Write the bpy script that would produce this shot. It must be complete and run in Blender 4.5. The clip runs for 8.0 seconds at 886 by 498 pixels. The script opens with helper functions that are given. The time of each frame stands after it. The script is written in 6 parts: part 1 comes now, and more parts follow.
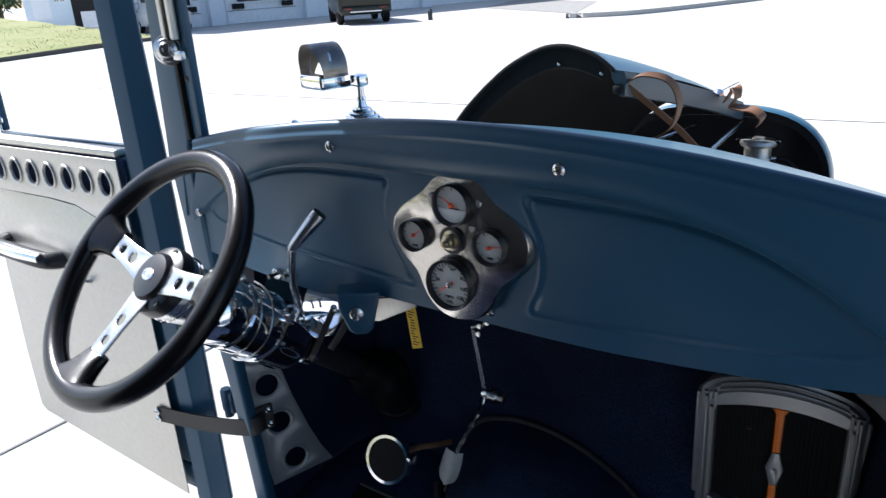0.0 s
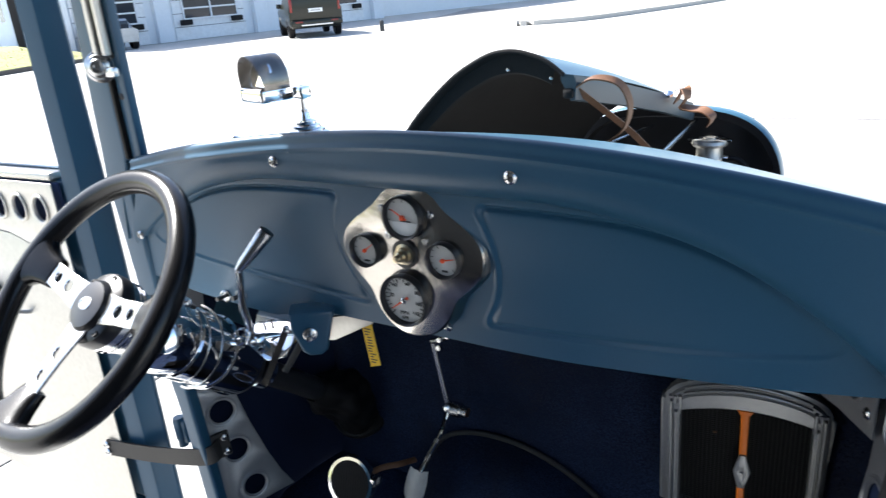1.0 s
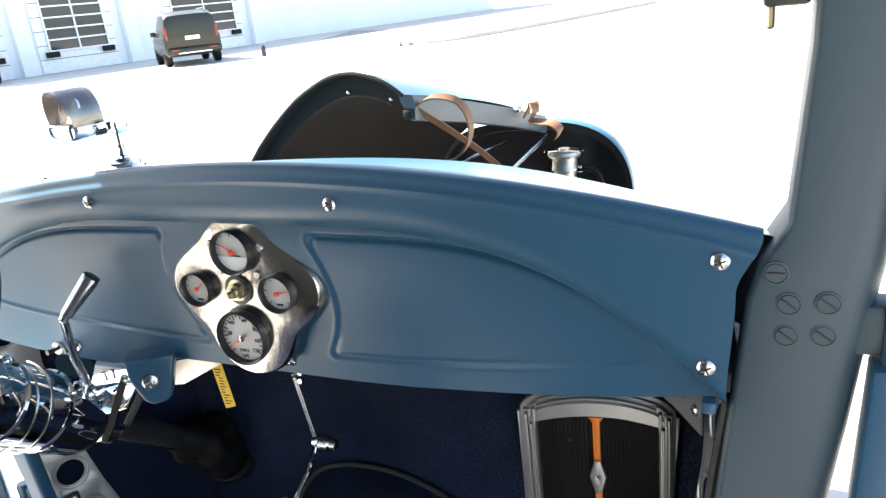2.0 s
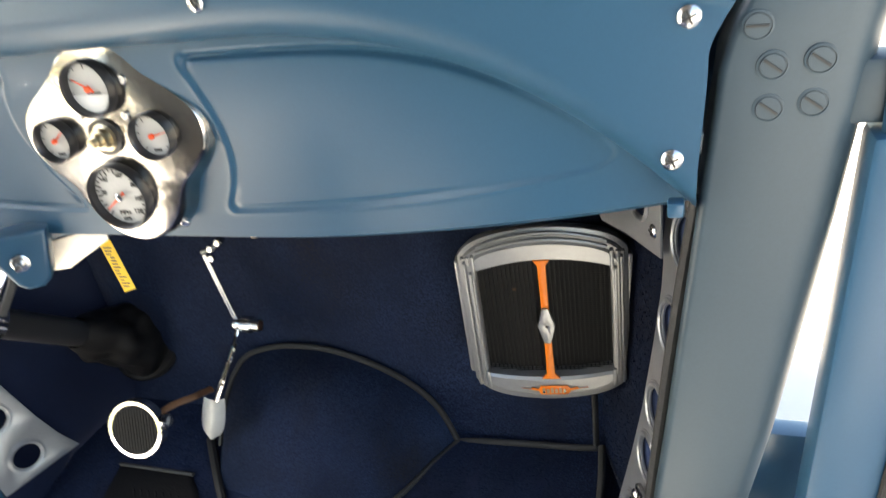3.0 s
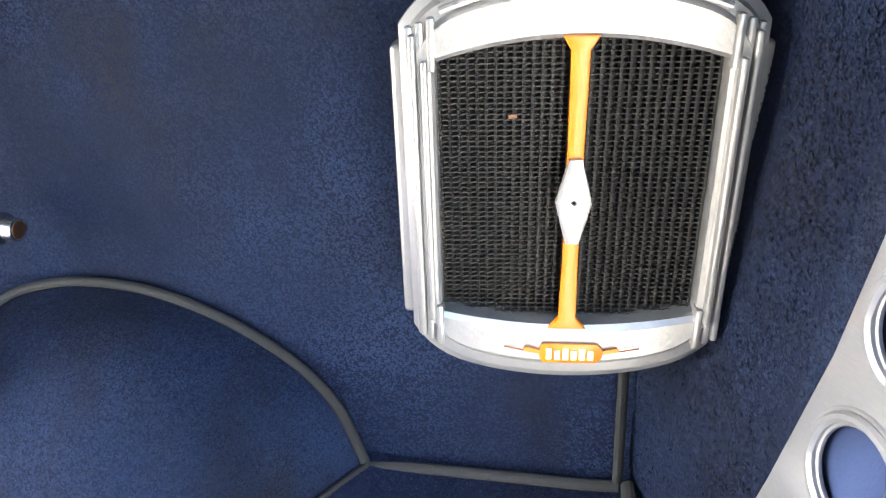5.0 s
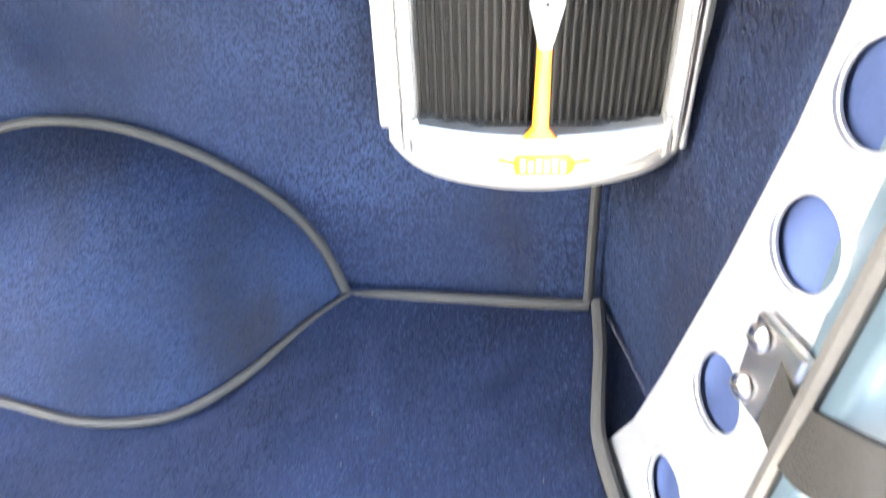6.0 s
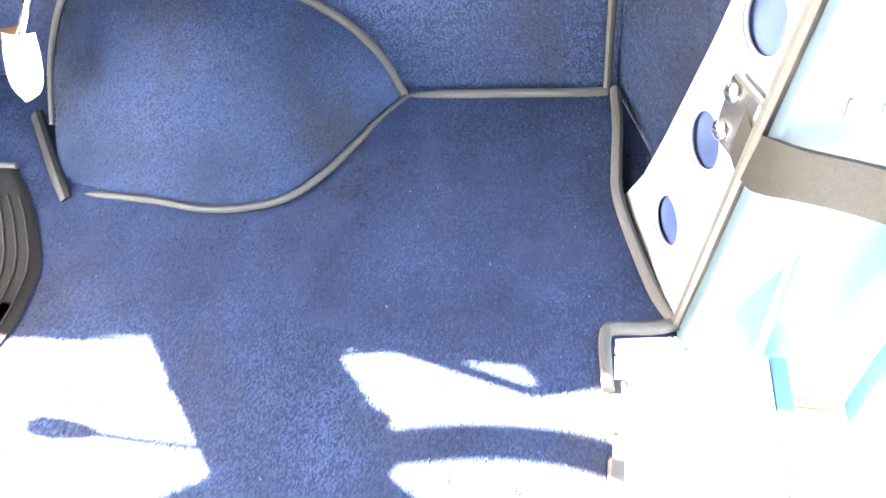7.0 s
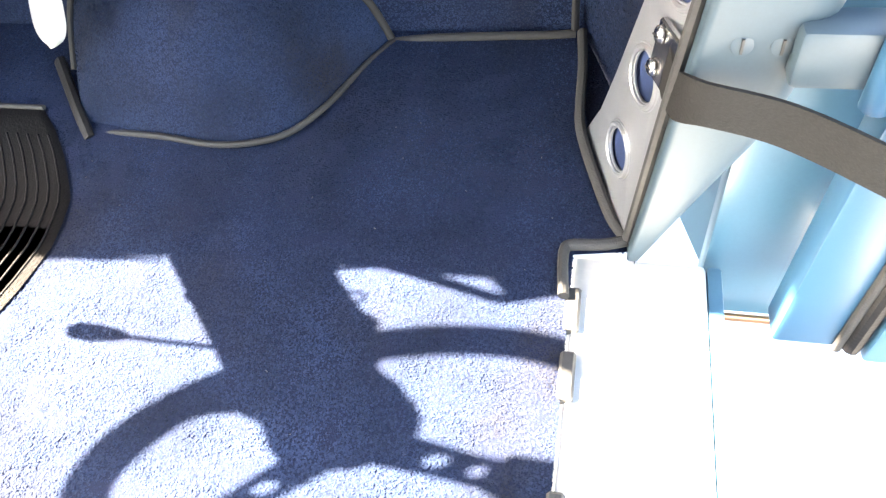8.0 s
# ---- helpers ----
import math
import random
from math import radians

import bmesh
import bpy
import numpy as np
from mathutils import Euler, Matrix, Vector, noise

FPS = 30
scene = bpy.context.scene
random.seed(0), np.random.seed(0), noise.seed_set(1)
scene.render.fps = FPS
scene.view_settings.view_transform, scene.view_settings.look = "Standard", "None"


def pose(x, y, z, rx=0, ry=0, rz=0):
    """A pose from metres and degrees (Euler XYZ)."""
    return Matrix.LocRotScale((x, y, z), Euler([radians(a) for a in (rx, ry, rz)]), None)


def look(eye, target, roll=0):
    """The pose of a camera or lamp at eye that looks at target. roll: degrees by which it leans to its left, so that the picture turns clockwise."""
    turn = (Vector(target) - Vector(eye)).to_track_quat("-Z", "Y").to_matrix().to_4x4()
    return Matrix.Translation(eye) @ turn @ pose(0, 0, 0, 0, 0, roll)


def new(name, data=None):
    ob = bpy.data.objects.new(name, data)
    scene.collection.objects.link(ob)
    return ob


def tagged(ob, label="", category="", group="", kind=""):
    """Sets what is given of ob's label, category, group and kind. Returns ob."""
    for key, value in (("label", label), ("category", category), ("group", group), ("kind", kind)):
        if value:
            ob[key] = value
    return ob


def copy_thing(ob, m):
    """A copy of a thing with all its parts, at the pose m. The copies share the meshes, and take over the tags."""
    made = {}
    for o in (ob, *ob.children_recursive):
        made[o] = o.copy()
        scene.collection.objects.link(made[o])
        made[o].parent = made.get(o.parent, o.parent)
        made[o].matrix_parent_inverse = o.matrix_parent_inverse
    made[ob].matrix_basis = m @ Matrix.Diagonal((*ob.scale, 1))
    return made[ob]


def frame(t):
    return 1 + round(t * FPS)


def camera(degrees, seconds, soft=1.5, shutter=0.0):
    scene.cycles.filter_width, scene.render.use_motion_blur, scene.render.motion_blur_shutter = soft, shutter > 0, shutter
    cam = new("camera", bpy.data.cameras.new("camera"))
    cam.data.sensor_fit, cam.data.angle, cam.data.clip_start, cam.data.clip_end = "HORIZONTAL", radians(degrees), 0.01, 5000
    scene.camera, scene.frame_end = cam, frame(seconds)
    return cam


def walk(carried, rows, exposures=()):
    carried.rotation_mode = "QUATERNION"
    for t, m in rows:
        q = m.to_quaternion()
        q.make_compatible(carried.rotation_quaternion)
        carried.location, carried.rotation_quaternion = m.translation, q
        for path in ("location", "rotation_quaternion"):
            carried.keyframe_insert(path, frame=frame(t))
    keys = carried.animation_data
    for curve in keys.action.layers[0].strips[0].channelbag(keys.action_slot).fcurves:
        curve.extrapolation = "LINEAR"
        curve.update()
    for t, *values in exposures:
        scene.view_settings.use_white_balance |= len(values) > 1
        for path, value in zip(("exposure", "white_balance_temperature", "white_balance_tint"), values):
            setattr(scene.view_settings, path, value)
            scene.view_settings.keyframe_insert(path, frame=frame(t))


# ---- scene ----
cam = camera(62.8, 8.0, 1.3, 0.3)
PATH = [
    (0, (0.604, -0.814, 1.443), (-0.526, 0.683, 0.747), -3.5),
    (0.5, (0.567, -0.826, 1.458), (-0.611, 0.653, 0.807), -5.8),
    (1, (0.594, -0.778, 1.435), (-0.452, 0.785, 0.757), -4.8),
    (1.5, (0.648, -0.739, 1.432), (-0.285, 0.901, 0.768), -5.6),
    (1.7, (0.663, -0.726, 1.433), (-0.199, 0.957, 0.784), -5.7),
    (2.8, (0.657, -0.652, 1.336), (-0.05, 1.033, 0.521), -9.6),
    (2.9, (0.639, -0.634, 1.314), (-0.028, 1.034, 0.436), -9.9),
    (3, (0.629, -0.618, 1.292), (-0.015, 1.035, 0.369), -8.9),
    (3.2, (0.607, -0.586, 1.265), (0.0, 1.068, 0.32), -7.2),
    (3.4, (0.584, -0.562, 1.234), (-0.004, 1.123, 0.33), -7.3),
    (3.5, (0.578, -0.545, 1.213), (0.004, 1.186, 0.393), -6.9),
    (3.7, (0.561, -0.5, 1.16), (0.05, 1.256, 0.35), -5.3),
    (4, (0.526, -0.404, 1.061), (-0.005, 1.315, 0.188), -2.0),
    (4.2, (0.505, -0.341, 1.001), (-0.007, 1.378, 0.117), -1.7),
    (5.3, (0.462, -0.241, 0.837), (0.038, 1.571, 0.103), -0.8),
    (5.5, (0.464, -0.244, 0.827), (0.044, 1.572, 0.1), 0.3),
    (6, (0.471, -0.272, 0.818), (0.106, 1.381, -0.248), -1.8),
    (6.5, (0.467, -0.369, 0.858), (0.061, 1.084, -0.455), -6.4),
    (6.8, (0.467, -0.403, 0.875), (0.087, 0.985, -0.514), -6.9),
    (7, (0.466, -0.431, 0.897), (0.096, 0.907, -0.542), -7.3),
    (7.5, (0.494, -0.486, 0.934), (0.112, 0.746, -0.594), -10.4),
    (8, (0.523, -0.511, 0.955), (0.133, 0.711, -0.579), -9.3),
]
EXPOSURES = [(0.0, 1.0, 5850, 10), (0.4, 1.45, 5900, 10), (0.6, 1.45, 5950, 10), (1.0, 1.8, 6200, 9), (1.5, 2.6, 6800, 9), (1.7, 2.65, 6900, 9), (2.8, 3.45, 7600, 9), (3.0, 3.6, 7800, 9), (3.5, 4.25, 8300, 9), (4.2, 4.35, 8300, 10), (5.3, 5.45, 7100, 12), (5.5, 5.5, 7100, 12), (6.0, 6.5, 7600, 12), (6.5, 7.05, 8000, 12), (7.0, 7.05, 8200, 12), (7.5, 6.3, 8100, 12), (8.0, 5.45, 8100, 12)]
walk(cam, [(t, look(eye, target, roll)) for t, eye, target, roll in PATH], EXPOSURES)

# ---- light ----
SUN_WAY = Vector((0.985, -0.004, -1.0)).normalized()      # the way the sunlight travels
world = bpy.data.worlds.new("sky")
scene.world = world
world.use_nodes = True
wn = world.node_tree
sky = wn.nodes.new("ShaderNodeTexSky")
sky.sky_type, sky.sun_disc = "NISHITA", False
sky.sun_elevation = math.asin(-SUN_WAY.z)
sky.sun_rotation = math.atan2(-SUN_WAY.x, -SUN_WAY.y)
sky.air_density, sky.dust_density = 1.0, 1.5
wn.links.new(sky.outputs[0], wn.nodes["Background"].inputs[0])
wn.nodes["Background"].inputs[1].default_value = 0.10
sun = new("sun", bpy.data.lights.new("sun", "SUN"))
sun.data.energy, sun.data.angle, sun.data.color = 5.0, radians(0.55), (1.0, 0.95, 0.88)
sun.matrix_world = look((0, 0, 30), Vector((0, 0, 30)) + SUN_WAY)


# ---- materials ----
def material(name, color, rough=0.5, metal=0.0, vary=0.12, scale=6.0, fine=60.0, bump=0.0, bump_scale=200.0, coat=0.0, coat_rough=0.1,
             second=None, spots=0.0, stretch=(1, 1, 1), spec=0.5, rough_vary=0.12):
    """A principled surface with colour varied at two scales, uneven gloss and fine relief."""
    m = bpy.data.materials.new(name)
    m.use_nodes = True
    nt = m.node_tree
    b = nt.nodes["Principled BSDF"]
    b.inputs["Roughness"].default_value, b.inputs["Metallic"].default_value = rough, metal
    b.inputs["Coat Weight"].default_value, b.inputs["Coat Roughness"].default_value = coat, coat_rough
    b.inputs["Specular IOR Level"].default_value = spec
    tc = nt.nodes.new("ShaderNodeTexCoord")
    mp = nt.nodes.new("ShaderNodeMapping")
    mp.inputs["Scale"].default_value = stretch
    nt.links.new(tc.outputs["Object"], mp.inputs["Vector"])

    def noise_node(s, detail=3.0):
        n = nt.nodes.new("ShaderNodeTexNoise")
        n.inputs["Scale"].default_value, n.inputs["Detail"].default_value = s, detail
        nt.links.new(mp.outputs[0], n.inputs["Vector"])
        return n
    big, small = noise_node(scale), noise_node(fine, 4.0)
    add = nt.nodes.new("ShaderNodeMath")
    add.operation = "ADD"
    nt.links.new(big.outputs[0], add.inputs[0])
    nt.links.new(small.outputs[0], add.inputs[1])
    ramp = nt.nodes.new("ShaderNodeMapRange")
    ramp.inputs["From Min"].default_value, ramp.inputs["From Max"].default_value = 0.6, 1.4
    nt.links.new(add.outputs[0], ramp.inputs["Value"])
    mix = nt.nodes.new("ShaderNodeMix")
    mix.data_type = "RGBA"
    lo = second or tuple(c * (1 - vary) for c in color)
    hi = color if second else tuple(min(1, c * (1 + vary)) for c in color)
    mix.inputs["A"].default_value, mix.inputs["B"].default_value = (*lo, 1), (*hi, 1)
    nt.links.new(ramp.outputs[0], mix.inputs["Factor"])
    nt.links.new(mix.outputs["Result"], b.inputs["Base Color"])
    rr = nt.nodes.new("ShaderNodeMapRange")
    rr.inputs["To Min"].default_value, rr.inputs["To Max"].default_value = max(0.02, rough * (1 - rough_vary)), min(1, rough * (1 + rough_vary))
    nt.links.new(big.outputs[0], rr.inputs["Value"])
    nt.links.new(rr.outputs[0], b.inputs["Roughness"])
    if bump:
        bn = noise_node(bump_scale, 2.0)
        bu = nt.nodes.new("ShaderNodeBump")
        bu.inputs["Strength"].default_value, bu.inputs["Distance"].default_value = bump, 0.002
        nt.links.new(bn.outputs[0], bu.inputs["Height"])
        nt.links.new(bu.outputs[0], b.inputs["Normal"])
    return m


BLUE = material("satin blue paint", (0.019, 0.072, 0.130), 0.40, 0.0, 0.06, 4, 300, 0.05, 700, coat=0.10, coat_rough=0.28, spec=0.38)
BLUE_OUT = material("blue body paint outside", (0.042, 0.118, 0.178), 0.38, 0.0, 0.05, 4, 300, 0.03, 700, coat=0.4, coat_rough=0.2)
BLACK_PAINT = material("black underside paint", (0.007, 0.007, 0.0078), 0.70, 0.0, 0.3, 8, 90, 0.2, 300, spec=0.25)
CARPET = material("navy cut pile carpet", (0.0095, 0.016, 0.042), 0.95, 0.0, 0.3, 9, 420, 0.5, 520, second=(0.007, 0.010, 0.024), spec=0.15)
PILE = material("navy carpet tufts", (0.020, 0.032, 0.085), 0.9, 0.0, 0.3, 9, 420, second=(0.008, 0.012, 0.032), spec=0.2)
pn = PILE.node_tree
pg = pn.nodes.new("ShaderNodeNewGeometry")
pr = pn.nodes.new("ShaderNodeValToRGB")
pr.color_ramp.elements[0].color, pr.color_ramp.elements[1].color = (0.0078, 0.0145, 0.0340, 1), (0.0130, 0.0242, 0.0570, 1)
pn.links.new(pg.outputs["Random Per Island"], pr.inputs[0])
pz = pn.nodes.new("ShaderNodeTexNoise")
pz.inputs["Scale"].default_value, pz.inputs["Detail"].default_value = 7.0, 4.0
pc = pn.nodes.new("ShaderNodeTexCoord")
pn.links.new(pc.outputs["Object"], pz.inputs["Vector"])
pm_ = pn.nodes.new("ShaderNodeMapRange")
pm_.inputs["From Min"].default_value, pm_.inputs["From Max"].default_value = 0.3, 0.7
pm_.inputs["To Min"].default_value, pm_.inputs["To Max"].default_value = 0.60, 1.60
pn.links.new(pz.outputs[0], pm_.inputs["Value"])
px_ = pn.nodes.new("ShaderNodeVectorMath")
px_.operation = "SCALE"
pn.links.new(pr.outputs[0], px_.inputs[0])
pn.links.new(pm_.outputs[0], px_.inputs["Scale"])
pd = pn.nodes.new("ShaderNodeTexNoise")                     # worn brownish and brushed up patches
pd.inputs["Scale"].default_value, pd.inputs["Detail"].default_value, pd.inputs["Roughness"].default_value = 4.5, 6.0, 0.62
pw = pn.nodes.new("ShaderNodeMapping")
pw.inputs["Scale"].default_value, pw.inputs["Rotation"].default_value = (1.6, 0.8, 1.0), (0, 0, 0.35)
pn.links.new(pc.outputs["Object"], pw.inputs["Vector"])
pn.links.new(pw.outputs[0], pd.inputs["Vector"])
pf_ = pn.nodes.new("ShaderNodeMapRange")
pf_.inputs["From Min"].default_value, pf_.inputs["From Max"].default_value = 0.50, 0.72
pn.links.new(pd.outputs[0], pf_.inputs["Value"])
pk = pn.nodes.new("ShaderNodeMixRGB")
pk.inputs["Color2"].default_value = (0.0125, 0.0135, 0.020, 1)
pn.links.new(pf_.outputs[0], pk.inputs["Fac"])
pn.links.new(px_.outputs[0], pk.inputs["Color1"])
pn.links.new(pk.outputs[0], pn.nodes["Principled BSDF"].inputs["Base Color"])
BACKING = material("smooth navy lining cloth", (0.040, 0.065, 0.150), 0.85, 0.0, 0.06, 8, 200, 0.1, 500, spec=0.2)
BINDING = material("dark grey carpet binding", (0.020, 0.0195, 0.019), 0.75, 0.0, 0.2, 20, 300, 0.4, 500)
ALU = material("brushed aluminium", (0.50, 0.495, 0.48), 0.34, 1.0, 0.06, 5, 160, 0.12, 260, stretch=(1, 1, 6), rough_vary=0.3)
SILL = material("worn bright sill metal", (0.62, 0.62, 0.60), 0.5, 0.25, 0.08, 3, 90, 0.1, 180, rough_vary=0.3)
ALU_DULL = material("dull aluminium sheet", (0.53, 0.515, 0.48), 0.42, 0.9, 0.10, 3, 90, 0.1, 180, rough_vary=0.3)
PLATE_ALU = material("satin aluminium plate", (0.31, 0.322, 0.34), 0.36, 0.6, 0.08, 5, 160, 0.12, 260, stretch=(1, 1, 6), rough_vary=0.3)
# Greyer copy of BLUE: pale reflections on the pillar are put into the colour.
PILLAR_BLUE = material("satin blue paint greyed for reflected light", (0.034, 0.057, 0.074), 0.48, 0.0, 0.07, 4, 300, 0.05, 700, coat=0.08, coat_rough=0.35, spec=0.4)
RAIL_GREY = material("dull grey rail paint", (0.060, 0.056, 0.052), 0.55, 0.0, 0.2, 10, 120, 0.1, 300)
LINT = material("pale lint", (0.10, 0.098, 0.092), 0.9)
CAST = material("polished cast aluminium", (0.49, 0.46, 0.42), 0.20, 1.0, 0.16, 14, 120, 0.35, 38, rough_vary=0.4)
CHROME = material("chrome", (0.85, 0.86, 0.88), 0.05, 1.0, 0.02, 5, 100)
DARK_CHROME = material("dark chrome", (0.34, 0.32, 0.30), 0.18, 1.0, 0.05, 5, 100)
GRAVEL = material("grey gravel", (0.36, 0.335, 0.30), 0.9, 0.0, 0.4, 3, 40, 0.8, 60, second=(0.18, 0.175, 0.17))
STEEL = material("bright steel", (0.6, 0.6, 0.6), 0.25, 1.0, 0.08, 10, 200)
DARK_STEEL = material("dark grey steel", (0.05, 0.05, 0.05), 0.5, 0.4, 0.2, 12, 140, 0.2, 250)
LEATHER = material("black leather", (0.008, 0.008, 0.009), 0.24, 0.0, 0.2, 10, 260, 0.10, 420, spec=0.35)
RUBBER = material("black rubber", (0.0065, 0.006, 0.0065), 0.55, 0.0, 0.35, 12, 160, 0.3, 300, spec=0.22)
PLASTIC = material("black plastic", (0.018, 0.018, 0.020), 0.3, 0.0, 0.1, 12, 200, 0.05, 500)
SHELL = material("silver painted heater shell", (0.35, 0.35, 0.345), 0.33, 0.6, 0.08, 12, 140, 0.15, 220, rough_vary=0.3)
CORE = material("dark heater core fins", (0.011, 0.0105, 0.010), 0.6, 0.1, 0.25, 16, 200)
CORE_DEEP = material("black heater core", (0.008, 0.008, 0.008), 0.8)
ORANGE = material("orange enamel", (0.82, 0.19, 0.010), 0.35, 0.0, 0.08, 20, 160)
DIAL = material("silver grey dial", (0.52, 0.52, 0.50), 0.55, 0.0, 0.05, 30, 300)
DIAL_INK = material("black dial ink", (0.02, 0.02, 0.02), 0.6)
NEEDLE = material("red orange needle", (0.85, 0.09, 0.02), 0.45)
BRASS = material("brass nut", (0.60, 0.51, 0.36), 0.28, 1.0, 0.1, 30, 200)
COPPER = material("copper", (0.55, 0.26, 0.13), 0.3, 1.0, 0.15, 40, 200)
YELLOW = material("yellow tag card", (0.80, 0.50, 0.006), 0.65, 0.0, 0.06, 20, 200)
BROWN = material("brown leather", (0.16, 0.075, 0.035), 0.6, 0.0, 0.25, 16, 160, 0.3, 300)
STRAP = material("dark brown strap", (0.018, 0.016, 0.015), 0.55, 0.0, 0.2, 16, 160, 0.3, 300)
WEBBING = material("dark grey webbing", (0.014, 0.0138, 0.0135), 0.85, 0.0, 0.2, 20, 300, 0.4, 500, spec=0.2)
CONCRETE = material("pale concrete", (0.44, 0.425, 0.395), 0.85, 0.0, 0.07, 0.35, 5.0, 0.3, 30)
WALL_WHITE = material("white painted masonry", (0.74, 0.76, 0.78), 0.8, 0.0, 0.04, 0.5, 6)
WALL_BLUE = material("pale blue painted wall", (0.62, 0.70, 0.76), 0.8, 0.0, 0.05, 0.5, 6)
FRAME_WHITE = material("white window frame", (0.78, 0.78, 0.78), 0.5)
PANE = material("dark window pane", (0.03, 0.035, 0.045), 0.08, 0.0, 0.2, 2, 20)
GRASS = material("dry lawn grass", (0.17, 0.20, 0.050), 0.9, 0.0, 0.3, 0.6, 14, 0.1, 40, second=(0.25, 0.235, 0.085))
LEAF = material("tree leaves", (0.06, 0.11, 0.035), 0.7, 0.0, 0.4, 2, 12, second=(0.025, 0.055, 0.02))
BARK = material("tree bark", (0.13, 0.09, 0.06), 0.9, 0.0, 0.3, 4, 30, 0.5, 60)
CAR_DARK = material("dark olive black car paint", (0.013, 0.014, 0.009), 0.30, 0.0, 0.05, 2, 40, coat=0.25, coat_rough=0.05, spec=0.3)
CAR_GREY = material("pale grey car paint", (0.45, 0.46, 0.47), 0.25, 0.3)
TAIL = material("red tail lamp", (0.20, 0.02, 0.016), 0.2)
PLATE_WHITE = material("white plate", (0.75, 0.75, 0.73), 0.4)
HEADLINER = material("grey headliner cloth", (0.11, 0.105, 0.10), 0.95, 0.0, 0.08, 8, 200, 0.3, 400)
MIRROR_GLASS = material("mirror glass", (0.9, 0.9, 0.9), 0.01, 1.0, 0.0)


# ---- builders ----
def mesh_of(bm, mat, smooth=False):
    me = bpy.data.meshes.new("m")
    bmesh.ops.recalc_face_normals(bm, faces=bm.faces)
    bm.to_mesh(me)
    bm.free()
    me.materials.append(mat)
    if smooth:
        for p in me.polygons:
            p.use_smooth = True
    return me


def soft_edges(me, degrees=35):
    me.set_sharp_from_angle(angle=radians(degrees))
    return me


def thing(name, at=(0, 0, 0), label="", category="", group="", kind=""):
    ob = new(name)
    ob.location = at
    ob.empty_display_size = 0.05
    return tagged(ob, label, category, group, kind)


def part(name, bm, mat, parent=None, label="", smooth=True, sharp=35):
    """Links a bmesh, or a mesh, in world places, as one object under its thing."""
    me = bm if isinstance(bm, bpy.types.Mesh) else mesh_of(bm, mat, smooth)
    if smooth:
        for p in me.polygons:
            p.use_smooth = True
        soft_edges(me, sharp)
    me.name = name
    ob = new(name, me)
    if parent is not None:
        base = Vector((0, 0, 0))
        p = parent
        while p is not None:
            base = base + p.location
            p = p.parent
        ob.parent = parent
        me.transform(Matrix.Translation(-base))
    if label:
        ob["label"] = label
    return ob


def box_bm(a, b, bevel=0.0, seg=2, m=None, bm=None):
    out = bm or bmesh.new()
    lo, hi = Vector([min(p, q) for p, q in zip(a, b)]), Vector([max(p, q) for p, q in zip(a, b)])
    tmp = bmesh.new()
    bmesh.ops.create_cube(tmp, size=1, matrix=Matrix.LocRotScale((lo + hi) / 2, None, hi - lo))
    if bevel:
        bmesh.ops.bevel(tmp, geom=tmp.edges[:], offset=bevel, segments=seg, profile=0.5, affect="EDGES")
    if m is not None:
        tmp.transform(m)
    me = bpy.data.meshes.new("t")
    tmp.to_mesh(me)
    tmp.free()
    out.from_mesh(me)
    bpy.data.meshes.remove(me)
    return out


def frame_axes(way):
    w = Vector(way).normalized()
    u = w.orthogonal().normalized()
    return u, w.cross(u), w


def lathe_bm(profile, at=(0, 0, 0), way=(0, 0, 1), n=32, bm=None):
    """Turns (radius, height) pairs round the axis way."""
    out = bm or bmesh.new()
    u, v, w = frame_axes(way)
    rings = []
    for r, h in profile:
        c = Vector(at) + w * h
        if r < 1e-6:
            rings.append([out.verts.new(c)])
        else:
            rings.append([out.verts.new(c + (u * math.cos(a) + v * math.sin(a)) * r) for a in [2 * math.pi * i / n for i in range(n)]])
    for p, q in zip(rings, rings[1:]):
        for i in range(n):
            j = (i + 1) % n
            f = [p[i % len(p)], p[j % len(p)], q[j % len(q)], q[i % len(q)]]
            f = list(dict.fromkeys(f))
            if len(f) > 2:
                out.faces.new(f)
    return out


def smooth_path(pts, per=8, closed=False):
    pts = [Vector(p) for p in pts]
    n, out = len(pts), []
    for i in range(n if closed else n - 1):
        if closed:
            a, b, c, d = pts[i - 1], pts[i], pts[(i + 1) % n], pts[(i + 2) % n]
        else:
            a, b, c, d = pts[max(i - 1, 0)], pts[i], pts[i + 1], pts[min(i + 2, n - 1)]
        for k in range(per):
            t = k / per
            out.append(0.5 * ((2 * b) + (c - a) * t + (2 * a - 5 * b + 4 * c - d) * t * t + (3 * b - a - 3 * c + d) * t ** 3))
    if not closed:
        out.append(pts[-1])
    return out


